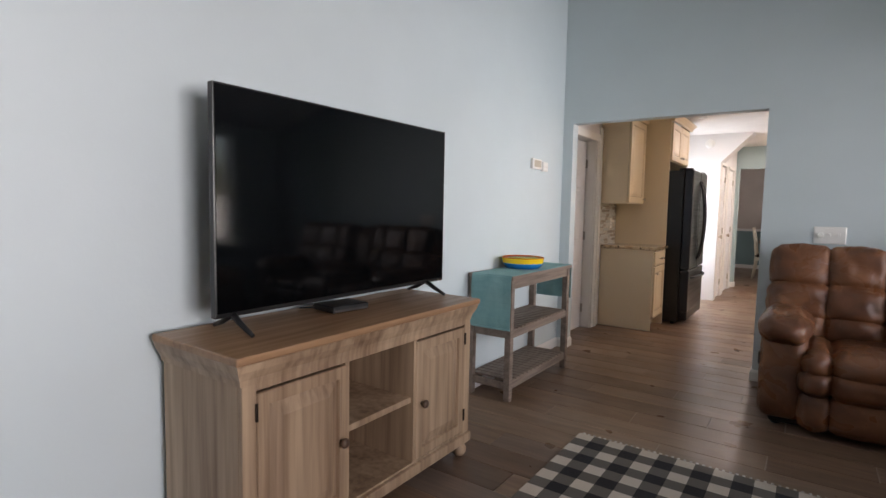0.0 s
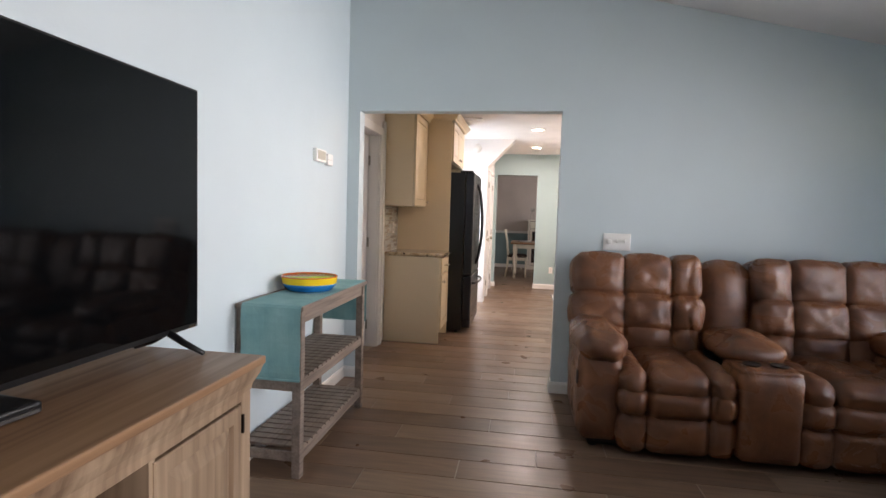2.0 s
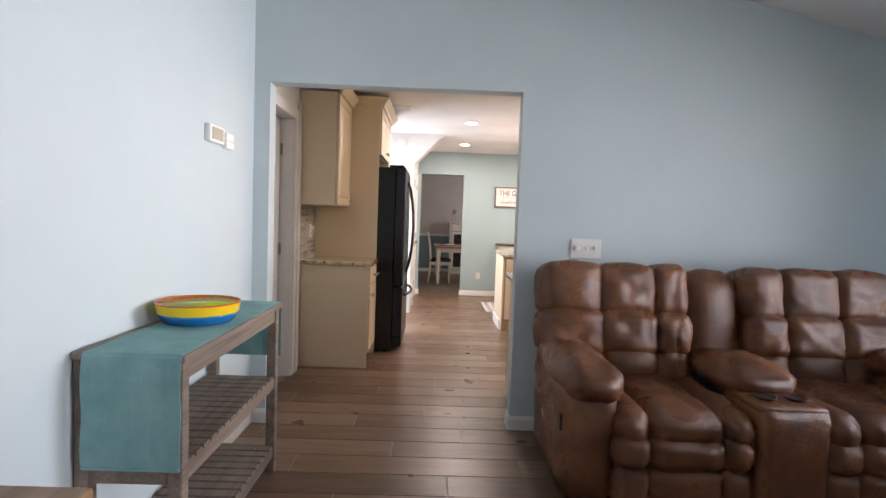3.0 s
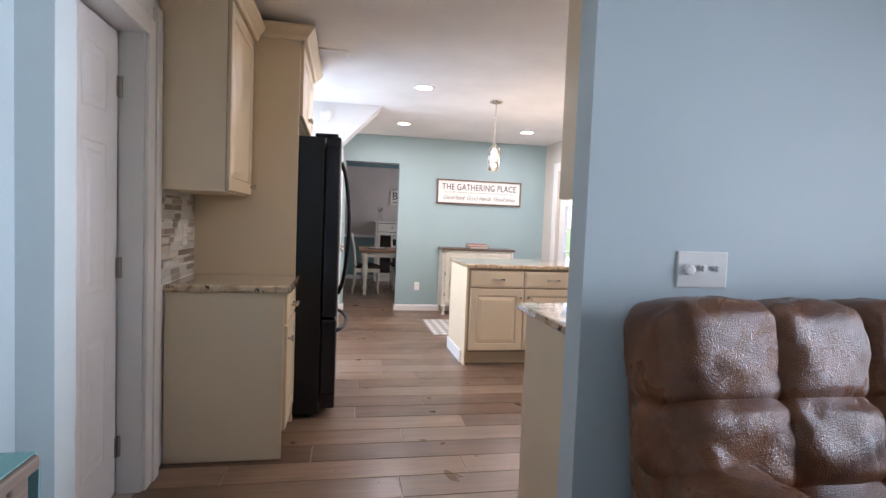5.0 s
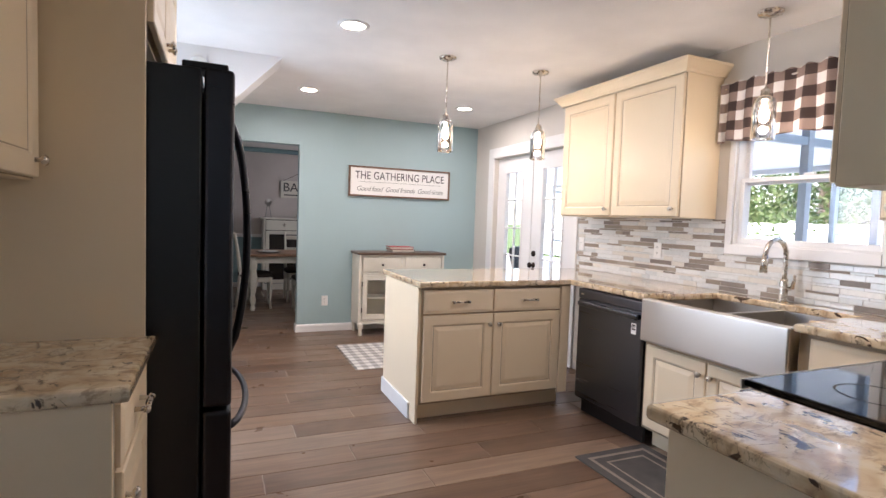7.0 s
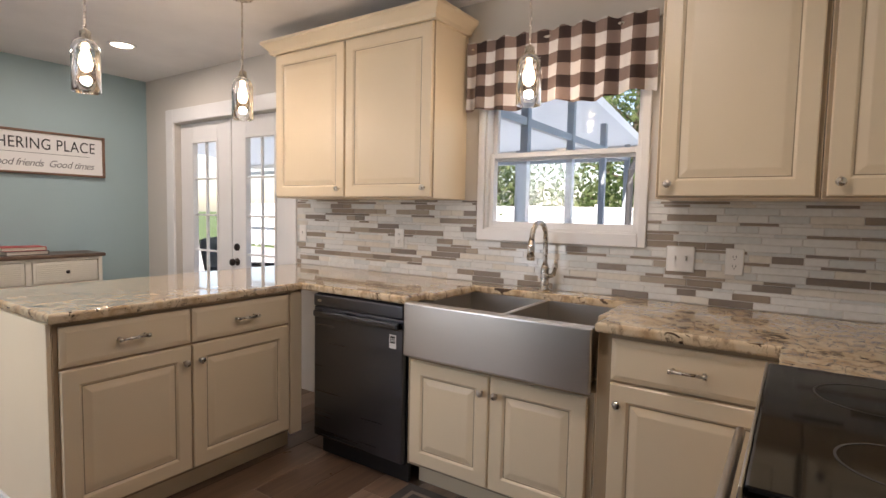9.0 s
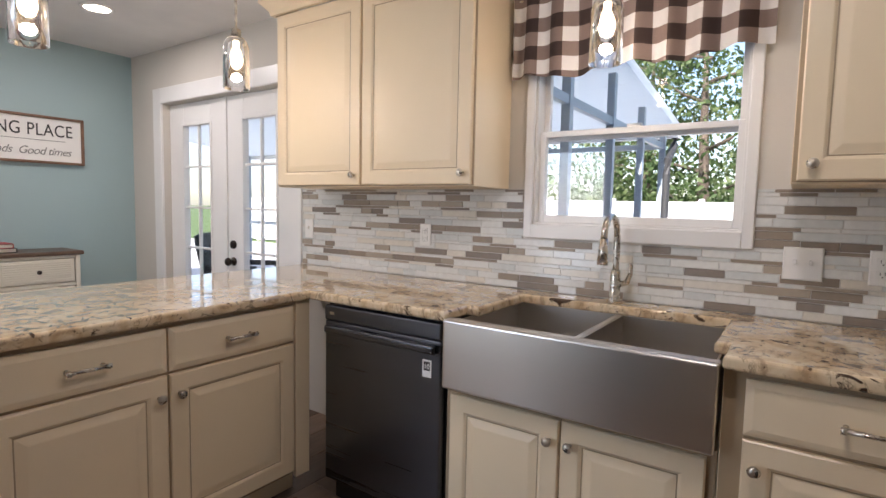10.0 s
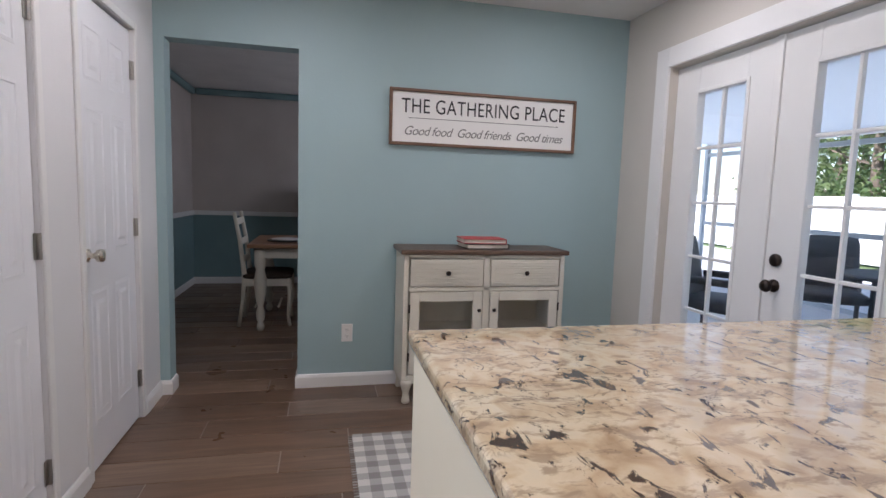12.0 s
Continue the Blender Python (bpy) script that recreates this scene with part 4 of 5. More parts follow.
part("cable", tube([(-.06, .075, .012), (-.10, .10, .008), (-.13, .13, .006)], .004, 6), "black", box_tv)


def console_cart():
    x0, x1, y0, y1, h = LW + .008, -1.43, 3.32, 4.33, .852
    t = thing("console_cart", pose(x1, y0, 0, 0, 0, 90), "weathered wood console cart with two slatted shelves", "console")
    w, d = y1 - y0, x1 - x0
    l = .045
    for x in (0, w - l):
        for y in (0, d - l):
            part("leg", box(x, x + l, y, y + l, 0, h - .025, .004), "driftwood", t)
    part("top", box(-.012, w + .012, -.012, d, h - .025, h, .005), "driftwood", t)
    part("front_rail", box(l, w - l, .008, .028, h - .09, h - .026, .003), "driftwood", t)
    part("back_rail", box(l, w - l, d - .028, d - .008, h - .09, h - .026, .003), "driftwood", t)
    for z in (.13, .48):
        part("shelf_rail", box(l, w - l, .005, .03, z - .05, z, .003), "driftwood", t)
        part("shelf_rail", box(l, w - l, d - .03, d - .005, z - .05, z, .003), "driftwood", t)
        for x in (.01, w - .03):
            part("end_rail", box(x, x + .02, l, d - l, z - .05, z, .003), "driftwood", t)
        n = 15
        for k in range(n):
            x = .05 + (w - .1) * k / n
            part("slat", box(x, x + .048, .006, d - .006, z + .001, z + .014, .002), "driftwood", t)
    # a runner over the top that hangs at both ends
    r = thing("table_runner", pose(x1, y0, h + .001, 0, 0, 90), "teal linen runner draped over the console cart", "runner")
    bm = bmesh.new()
    prof = [(-.022, -.36)] + [(-.024 - .004 * math.sin(k), -.36 + .035 * k) for k in range(1, 10)] + [(-.02, -.008), (-.012, .003)]
    prof += [(w * k / 12, .003) for k in range(13)] + [(w + .012, .003), (w + .02, -.008)] + [(w + .024, -.03 - .035 * k) for k in range(8)]
    inner = [(x + (.003 if x < -.005 else -.003 if x > w + .005 else 0), z - (.0025 if z > 0 else 0)) for x, z in prof]
    ring = prof + inner[::-1]
    cols = [[bm.verts.new((x + .003 * math.sin(j * 1.3 + z * 8) * (z < -.02), -.004 + (d - .035) * j / 10, z)) for x, z in ring] for j in range(11)]
    k_ = len(ring)
    for a, b in zip(cols, cols[1:]):
        for j in range(k_):
            bm.faces.new((a[j], a[(j + 1) % k_], b[(j + 1) % k_], b[j]))
    n_ = len(prof)
    for c_ in (cols[0], cols[-1]):
        for j in range(n_ - 1):
            bm.faces.new((c_[j], c_[j + 1], c_[k_ - 2 - j], c_[k_ - 1 - j]))
    bmesh.ops.recalc_face_normals(bm, faces=bm.faces)
    part("cloth", bm, "teal_cloth", r)
    hem = box(-.029, -.022, -.004, d - .04, -.362, -.352, .002)
    part("hem", hem, "teal_cloth", r)


console_cart()
M["bowl_blue"] = paint("glazed blue pottery", (.0, .16, .42), .15, 40, .05, .15)
M["bowl_yellow"] = paint("glazed yellow pottery", (.85, .58, .02), .15, 40, .05, .1)
M["bowl_green"] = paint("glazed lime pottery", (.32, .42, .03), .15, 40, .05, .12)
M["bowl_red"] = paint("glazed orange pottery", (.6, .09, .01), .15, 40, .05, .12)
bowl = thing("bowl", pose(-1.60, 3.81, .8565), "shallow glazed bowl striped blue, yellow and green", "bowl")
part("lower_band", lathe([(.10, 0), (.128, .004), (.146, .03), (.150, .042)], 40), "bowl_blue", bowl, "blue glazed lower band", True)
part("upper_band", lathe([(.1505, .042), (.154, .06), (.157, .078)], 40, None, None, False), "bowl_yellow", bowl, "yellow glazed band", True)
part("rim", lathe([(.157, .078), (.158, .083), (.152, .084), (.150, .078)], 40, None, None, False), "bowl_red", bowl, "orange rim", True)
part("inside", lathe([(.150, .078), (.140, .046), (.11, .044), (.01, .043)], 40), "bowl_green", bowl, "lime green inside", True)


def loveseat():
    s = thing("reclining_loveseat", pose(-.055, 3.93, 0), "worn brown leather reclining loveseat with a cup-holder console", "sofa")
    W, D = 2.02, .90
    part("base_frame", box(.06, W - .06, .10, D - .02, .012, .30, .02), "black", s, "black underside")
    # arms
    for k in range(2):
        x = 0 if k == 0 else W - .24
        m0 = None
        arm = part("arm", cushion(x, x + .24, .03, D - .10, .05, .58, .06, m0, .012), "leather", s, "", True)
        part("arm_pad", cushion(x - .012, x + .25, -.02, D - .22, .52, .68, .075, m0, .02, 14, .013), "leather", arm, "", True)
    lean = Matrix.Translation((0, .62, .40)) @ Matrix.Rotation(radians(-10), 4, "X") @ Matrix.Translation((0, -.62, -.40))
    # two seats
    for a, b in ((.22, .82), (1.14, 1.80)):
        w = b - a
        c1, c2 = a + w * .24, a + w * .78
        for u, v in ((a, c1), (c1, c2), (c2, b)):
            part("seat_cushion", cushion(u - .006, v + .006, -.03, .66, .34, .50, .07, None, .016, 14, .012), "leather", s, "", True)
            part("front_cushion", cushion(u - .004, v + .004, -.045, .12, .235, .40, .06, None, .018, 13, .012), "leather", s, "", True)
            part("footrest_panel", cushion(u - .004, v + .004, -.03, .10, .045, .25, .04, None, .014, 8, .008), "leather", s, "", True)
        ba, bb = a - .22 * (a < 1), b + .20 * (b > 1)
        ba, bb = ba + .015, bb - .015
        w = bb - ba
        cols = ((ba, ba + w * .40), (ba + w * .40, ba + w * .78), (ba + w * .78, bb)) if a < 1 else ((ba, ba + w * .24), (ba + w * .24, ba + w * .62), (ba + w * .62, bb))
        for u, v in cols:
            part("back_pillow", cushion(u - .014, v + .014, .55, .83, .80, 1.09, .055, lean, .018, 15, .013), "leather", s, "", True)
            part("back_cushion", cushion(u - .016, v + .016, .52, .80, .58, .83, .06, lean, .022, 15, .018), "leather", s, "", True)
            part("lumbar_cushion", cushion(u - .008, v + .008, .52, .80, .42, .64, .07, lean, .02, 14, .016), "leather", s, "", True)
        part("back_shell", cushion(ba + .01, bb - .01, .72, .87, .30, 1.05, .05, lean, .0, 8, .004), "leather", s, "", True)
    # console between the seats
    part("console_front", cushion(.825, 1.135, -.05, .30, .045, .53, .035, None, .006, 9, .004), "leather", s, "", True)
    part("console_top", cushion(.83, 1.13, -.03, .24, .50, .545, .02, None, .0, 8, .002), "leather", s, "", True)
    part("console_lid", cushion(.815, 1.145, .18, .66, .50, .64, .07, None, .03, 10, .008), "leather", s, "", True)
    part("console_back", cushion(.815, 1.145, .60, .84, .50, 1.06, .09, lean, .03, 10, .010), "leather", s, "", True)
    for x in (.91, 1.05):
        cup = part("cup_holder", lathe([(.042, .546), (.046, .552), (.046, .555), (.038, .555), (.036, .546)], 24, Matrix.Translation((x, .08, 0)), None, False), "bronze", s, "dark metal cup holder ring", True)
        part("cup_well", lathe([(.037, .547), (.037, .552), (.02, .553)], 24, Matrix.Translation((x, .08, 0))), "black", cup)
    for x in (.10, W - .10):
        for y in (.14, D - .10):
            part("foot", rod((x, y, 0), (x, y, .03), .025), "rubber", s)
    part("recline_latch", box(-.012, .004, .10, .16, .36, .44, .006), "black", s)


loveseat()
# a second recliner whose arm just shows
rec = thing("recliner", pose(1.14, 2.35, 0), "brown leather recliner beside the loveseat", "recliner")
part("arm", cushion(0, .26, 0, .92, .03, .60, .06, None, .012), "leather", rec, "", True)
part("arm_pad", cushion(-.012, .27, -.02, .90, .52, .70, .075, None, .02, 10, .01), "leather", rec, "", True)
part("seat_cushion", cushion(.25, .85, .05, .92, .30, .50, .08, None, .02), "leather", rec, "", True)
part("arm", cushion(.84, 1.10, 0, .92, .03, .60, .06, None, .012), "leather", rec, "", True)
part("backrest", cushion(.2, .9, -.25, .12, .25, 1.05, .1, None, .03), "leather", rec, "", True)
part("base_frame", box(.05, 1.05, .03, .88, 0, .3, .02), "black", rec)

rug = thing("area_rug", pose(-.87, .95, 0), "flat-woven black and cream buffalo-check rug", "rug")
part("weave", box(0, 1.62, 0, 2.19, .001, .009, .003), "rug_checks", rug)
bm = bmesh.new()
for k in range(54):
    x = .015 + k * .03
    box(x, x + .012, 2.19, 2.215, .001, .005, 0, bm)
part("fringe", bm, "mat_checks", rug)

# ---- breakfast corner ----
sign = thing("wall_sign", pose(.972, AY - .002, 1.709), "white wooden sign lettered in black, walnut frame", "sign")
w, h = .62, .172
part("board", box(-w + .015, w - .015, -.018, -.004, -h + .015, h - .015), "plastic", sign, "white board")
bm = box(-w, w, -.034, 0, h - .018, h, .003)
box(-w, w, -.034, 0, -h, -h + .018, .003, bm)
box(-w, -w + .018, -.034, 0, -h + .018, h - .018, .003, bm)
box(w - .018, w, -.034, 0, -h + .018, h - .018, .003, bm)
part("frame", bm, "frame_wood", sign, "walnut frame")
up = Matrix.Rotation(radians(90), 4, "X")
def serif_line(text, width, size, z):
    return words(text, size, "rubber", sign, Matrix.Translation((0, -.0195, z)) @ up, "lettering", 0, 1.05, width)


serif_line("THE GATHERING PLACE", 1.09, .125, .065)
part("rule", box(-.50, .50, -.0195, -.018, -.006, -.003), "grey_mat", sign)
words("Good food  Good friends  Good times", .078, "script_grey", sign, Matrix.Translation((0, -.0195, -.085)) @ up, "lettering", .35, .92, 1.06)


def buffet():
    b = thing("sideboard", pose(.415, 10.37, 0), "white cottage sideboard with glazed doors and dark top", "sideboard")
    w, d, h = 1.0, .335, .918
    part("top", box(-.02, w + .02, -.02, d, h - .028, h, .008, None, 3), "dark_wood", b, "dark stained wooden top")
    part("back_panel", box(.03, w - .03, d - .015, d - .005, .15, h - .03), "antique", b)
    for x in (0, w - .03):
        part("side_panel", box(x, x + .03, .0, d, .12, h - .03, .004), "antique", b)
    part("bottom_panel", box(.03, w - .03, .0, d - .02, .14, .17, .003), "antique", b)
    part("rail", box(.03, w - .03, .0, .02, h - .245, h - .22, .003), "antique", b)
    part("rail", box(.03, w - .03, .0, .02, h - .05, h - .029, .003), "antique", b)
    part("shelf", box(.03, w - .03, .03, d - .02, .40, .415), "antique", b)
    part("centre_post", box(w / 2 - .02, w / 2 + .02, .0, .02, .17, h - .03, .003), "antique", b)
    for k in range(2):
        x0, x1 = (.04, w / 2 - .025) if k == 0 else (w / 2 + .025, w - .04)
        dr = part("drawer", box(x0, x1, -.006, .012, h - .215, h - .055, .003), "antique", b)
        for j in range(9):
            z = h - .20 + j * .0148
            part("bead", box(x0 + .02, x1 - .02, -.010, -.006, z, z + .011, .002), "antique", dr)
        m2 = Matrix.Translation(((x0 + x1) / 2, -.01, h - .135)) @ up
        part("knob", lathe([(.006, 0), (.006, .012), (.014, .018), (.014, .026), (.004, .03)], 14, m2), "bronze", dr, "dark knob", True)
        z0, z1, f = .18, h - .25, .055
        bm = box(x0, x0 + f, -.008, .012, z0, z1, .003)
        box(x1 - f, x1, -.008, .012, z0, z1, .003, bm)
        box(x0 + f, x1 - f, -.008, .012, z0, z0 + f, .003, bm)
        box(x0 + f, x1 - f, -.008, .012, z1 - f, z1, .003, bm)
        do = part("door", bm, "antique", b)
        p = part("pane", box(x0 + f, x1 - f, .0, .004, z0 + f, z1 - f), "pane", do, "clear glass pane")
        p.visible_shadow = False
        kx = x1 - .022 if k == 0 else x0 + .022
        m2 = Matrix.Translation((kx, -.008, .56)) @ up
        part("knob", lathe([(.006, 0), (.006, .012), (.012, .018), (.004, .028)], 14, m2), "bronze", do, "dark knob", True)
        hx = x0 - .004 if k == 0 else x1 + .004
        for z in (z0 + .08, z1 - .12):
            part("hinge", rod((hx, -.01, z), (hx, -.01, z + .05), .005), "bronze", do)
    # scalloped apron and curved feet
    bm = bmesh.new()
    n = 24
    lo = [(w * k / n, .105 + .03 * abs(math.sin(math.pi * 3 * k / n)) * (0 if k in (0, n) else 1)) for k in range(n + 1)]
    f = bm.faces.new([bm.verts.new((x, -.004, z)) for x, z in lo] + [bm.verts.new((w, -.004, .142)), bm.verts.new((0, -.004, .142))])
    ex = bmesh.ops.extrude_face_region(bm, geom=[f])["geom"]
    bmesh.ops.translate(bm, verts=[q for q in ex if isinstance(q, bmesh.types.BMVert)], vec=(0, .02, 0))
    bmesh.ops.recalc_face_normals(bm, faces=bm.faces)
    part("apron", bm, "antique", b)
    for x in (.03, w - .03):
        for y in (.015, d - .04):
            part("leg", lathe([(.02, 0), (.026, .012), (.022, .03), (.018, .06), (.026, .09), (.036, .12), (.034, .14)], 16, Matrix.Translation((x, y, 0))), "antique", b, "", True)


buffet()
M["book_red"] = paint("red book cloth", (.42, .05, .05), .5, 60, .1, .1)
M["book_dark"] = paint("dark book cover", (.04, .03, .03), .5, 60, .1, .1)
M["paper"] = paint("book pages", (.70, .65, .55), .8, 200, .2, .05)
for k, (mat_, z, dx, ry) in enumerate((("book_dark", .9195, 0, 4), ("book_red", .9505, -.012, -2))):
    bk = thing("book", pose(.925 + dx, 10.51, z, 0, 0, ry), ("dark" if k == 0 else "red") + " hardback book lying on the sideboard", "book", "books on the sideboard")
    part("cover", box(-.135, .135, -.10, .10, 0, .004, .001), mat_, bk)
    part("cover", box(-.135, .135, -.10, .10, .026, .030, .001), mat_, bk)
    part("spine", box(.131, .135, -.10, .10, .004, .026, .001), mat_, bk)
    part("pages", box(-.13, .13, -.094, .096, .0045, .0255), "paper", bk)

mat1 = thing("floor_mat", pose(.112, 9.12, 0), "small grey and cream plaid mat with fringe", "mat")
part("weave", box(0, 1.25, 0, .885, .001, .008, .002), "mat_checks", mat1)
bm = bmesh.new()
for k in range(41):
    y = .01 + k * .0215
    box(-.022, 0, y, y + .008, .001, .004, 0, bm)
part("fringe", bm, "mat_checks", mat1)
kmat = thing("kitchen_mat", pose(.855, 6.33, 0), "charcoal kitchen mat with taupe border before the sink", "mat")
part("pad", box(0, .50, 0, .81, .001, .010, .003), "grey_mat", kmat)
for i, q in ((.05, .02), (.12, .012)):
    bm = box(i, .50 - i, i, i + q, .0101, .0115, 0)
    box(i, .50 - i, .81 - i - q, .81 - i, .0101, .0115, 0, bm)
    box(i, i + q, i + q, .81 - i - q, .0101, .0115, 0, bm)
    box(.50 - i - q, .50 - i, i + q, .81 - i - q, .0101, .0115, 0, bm)
    part("border", bm, "tan_mat", kmat)


def valance():
    y0, y1, z0, z1, x = 6.225, 7.205, 1.845, 2.205, KE - .075
    v_ = thing("valance", pose(x, y1, 0, 0, 0, -90), "brown and white gingham curtain valance on a rod", "curtain")
    n, rows_ = 90, 10
    bm = bmesh.new()
    grid = []
    for i in range(n + 1):
        u = i / n
        x_ = (y1 - y0) * u
        col = []
        for j in range(rows_ + 1):
            q = j / rows_
            amp = .008 + .016 * q
            y_ = amp * math.sin(u * 46 + 1.2 * math.sin(u * 9)) + .006 * math.sin(u * 17 + q * 3)
            zb = z0 + .012 * math.sin(u * 15 + .5) + .018 * (u - .5)
            col.append(bm.verts.new((x_, y_, z1 + (.008 * math.sin(u * 60) if j == 0 else 0) + (zb - z1) * q)))
        grid.append(col)
    for a, b in zip(grid, grid[1:]):
        for j in range(rows_):
            bm.faces.new((a[j], b[j], b[j + 1], a[j + 1]))
    part("cloth", bm, "valance_checks", v_, "", True)
    part("rod", rod((-.01, .02, z1 - .03), (y1 - y0 + .01, .02, z1 - .03), .008), "nickel", v_)
    for k in (.03, y1 - y0 - .03):
        part("bracket", box(k - .008, k + .008, .02, .074, z1 - .04, z1 - .02, .002), "nickel", v_)


valance()


# ---- dining room ----
def dining_table():
    t = thing("dining_table", pose(-.66, 12.06, 0), "farmhouse table with honey-brown top and turned cream legs", "table")
    w, d, h = 1.75, .98, .765
    part("tabletop", box(0, w, 0, d, h - .035, h, .008), "table_wood", t, "honey-brown wooden top")
    bm = box(.07, w - .07, .06, .08, h - .125, h - .036)
    box(.07, w - .07, d - .08, d - .06, h - .125, h - .036, 0, bm)
    box(.07, .09, .08, d - .08, h - .125, h - .036, 0, bm)
    box(w - .09, w - .07, .08, d - .08, h - .125, h - .036, 0, bm)
    part("apron", bm, "antique", t)
    for x in (.10, w - .10):
        for y in (.09, d - .09):
            part("leg", lathe([(.022, 0), (.034, .03), (.03, .06), (.02, .075), (.034, .10), (.038, .16), (.024, .22), (.036, .26), (.05, .36), (.052, .46), (.036, .54), (.05, .58), (.05, .72)], 18, Matrix.Translation((x, y, 0))), "antique", t, "turned cream leg", True)


dining_table()


def dining_chair():
    c = thing("dining_chair", pose(-.52, 12.48, 0, 0, 0, 90), "cream wooden dining chair with a dark seat", "chair", "dining chairs")
    part("seat", cushion(-.22, .22, -.21, .21, .43, .49, .03, None, .01, 7, .002), "dark_seat", c, "dark brown seat", True)
    bm = box(-.21, .21, -.20, -.18, .37, .435)
    box(-.21, .21, .18, .20, .37, .435, 0, bm)
    box(-.21, -.19, -.18, .18, .37, .435, 0, bm)
    box(.19, .21, -.18, .18, .37, .435, 0, bm)
    part("seat_frame", bm, "antique", c)
    for x in (-.19, .19):
        part("front_leg", tube([(x, -.19, .43), (x, -.20, .28), (x, -.185, .10), (x, -.20, .0)], [.026, .022, .015, .018], 10), "antique", c, "", True)
        part("back_post", tube([(x, .24, .0), (x, .20, .25), (x, .19, .48), (x, .225, .78), (x, .27, 1.02)], [.017, .02, .022, .018, .016], 10), "antique", c, "", True)
    for z, y in ((.60, .205), (.76, .22), (.94, .25)):
        part("back_rail", box(-.19, .19, y - .009, y + .009, z - .03, z + .03, .008), "antique", c)
    for y in (-.1, .1):
        part("stretcher", rod((-.19, y, .18), (.19, y, .18), .01), "antique", c)
    return c


ch = dining_chair()
for m in (pose(.15, 11.98, 0, 0, 0, 180), pose(.85, 11.98, 0, 0, 0, 180), pose(.15, 12.95, 0), pose(.85, 12.95, 0)):
    copy_thing(ch, m)
plate = thing("plate_stack", pose(-.36, 12.36, .766), "stack of dark and white plates on the dining table", "plates")
part("charger", lathe([(.10, 0), (.16, .006), (.165, .012), (.15, .012)], 30), "book_dark", plate, "", True)
part("plate", lathe([(.08, .012), (.125, .018), (.13, .026), (.115, .026)], 30), "plastic", plate, "white plate", True)


def hutch():
    b = thing("hutch", pose(-.29, 14.17, 0), "cream dining hutch with a drawer and glazed doors", "hutch")
    w, d, h = 1.3, .38, 1.23
    part("top", box(-.03, w + .03, -.03, d, h - .03, h, .008), "antique", b)
    for x in (0, w - .035):
        part("side_panel", box(x, x + .035, 0, d, .0, h - .03, .004), "antique", b)
    part("back_panel", box(.035, w - .035, d - .02, d - .005, .05, h - .03), "dark_seat", b)
    part("plinth", box(.035, w - .035, .01, .03, 0, .10), "antique", b)
    for k in range(2):
        x0 = .04 + k * (w - .08) / 2
        x1 = x0 + (w - .08) / 2 - .006
        dr = part("drawer", rings(x0, x1, h - .21, h - .04, ((0, .02), (0, -.004), (.02, -.008), (.03, -.008))), "antique", b)
        part("pull", lathe([(.02, 0), (.025, .01), (.012, .02)], 14, Matrix.Translation(((x0 + x1) / 2, -.008, h - .12)) @ up), "nickel", dr, "", True)
        f = .06
        bm = box(x0, x0 + f, -.004, .02, .11, h - .22, .003)
        box(x1 - f, x1, -.004, .02, .11, h - .22, .003, bm)
        box(x0 + f, x1 - f, -.004, .02, .11, .11 + f, .003, bm)
        box(x0 + f, x1 - f, -.004, .02, h - .22 - f, h - .22, .003, bm)
        do = part("door", bm, "antique", b)
        part("pane", box(x0 + f, x1 - f, .004, .008, .11 + f, h - .22 - f), "pane", do, "dark glass pane")
    part("shelf", box(.035, w - .035, .03, d - .02, .55, .57), "antique", b)


hutch()
mill = thing("windmill_ornament", pose(-.20, 14.33, 1.231), "small metal windmill ornament on the hutch", "ornament")
for x, y in ((-.05, -.04), (.05, -.04), (.05, .04), (-.05, .04)):
    part("tower_leg", rod((x, y, 0), (x * .25, y * .25, .22), .005, None, 8), "hinge", mill)
wheel = part("wheel_rim", lathe([(.055, -.004), (.06, 0), (.055, .004)], 24, Matrix.Translation((0, -.03, .26)) @ up, None, False), "hinge", mill, "", True)
for k in range(10):
    a = 2 * math.pi * k / 10
    part("blade", box(.012, .055, -.001, .001, -.008, .008), "hinge", mill).matrix_local = Matrix.Translation((0, -.03, .26)) @ Matrix.Rotation(a, 4, "Y") @ Matrix.Rotation(.4, 4, "X")
part("mast", rod((0, 0, .2), (0, -.02, .265), .006), "hinge", mill)
dish = thing("wooden_dish", pose(.42, 14.33, 1.231), "dark oval wooden dish on the hutch", "dish")
part("dish", lathe([(.06, 0), (.13, .025), (.16, .05), (.15, .05), (.1, .025), (.02, .018)], 26), "frame_wood", dish, "", True)
bs = thing("hanging_sign", pose(.42, DY - .012, 1.74), "white board sign with bold black letters on a cord", "sign")
part("board", box(-.40, .40, -.015, 0, -.15, .15, .004), "antique", bs)
words("BA", .22, "rubber", bs, Matrix.Translation((-.23, -.0165, .03)) @ up)
part("small_text_bar", box(-.34, -.05, -.0165, -.0155, -.11, -.09), "grey_mat", bs)
part("cord", tube([(-.36, -.005, .15), (0, -.005, .33), (.36, -.005, .15)], .004, 6), "dark_wood", bs)


# ---- outdoors ----
M["lawn"] = paint("sunlit lawn", (.10, .15, .04), .9, 30, .5, .3)
M["concrete"] = paint("pale patio concrete", (.60, .58, .55), .85, 60, .3, .06)
M["vinyl"] = paint("white vinyl fence", (.80, .80, .80), .4, 10, .0, .02)
M["alu"] = paint("pale grey aluminium frame", (.42, .47, .52), .4, 10, .0, .03)
M["bark"] = paint("tree bark", (.13, .10, .075), .9, 30, .6, .3)
M["gutter"] = paint("dark bronze gutter", (.05, .05, .05), .5, 20, .02, .1)


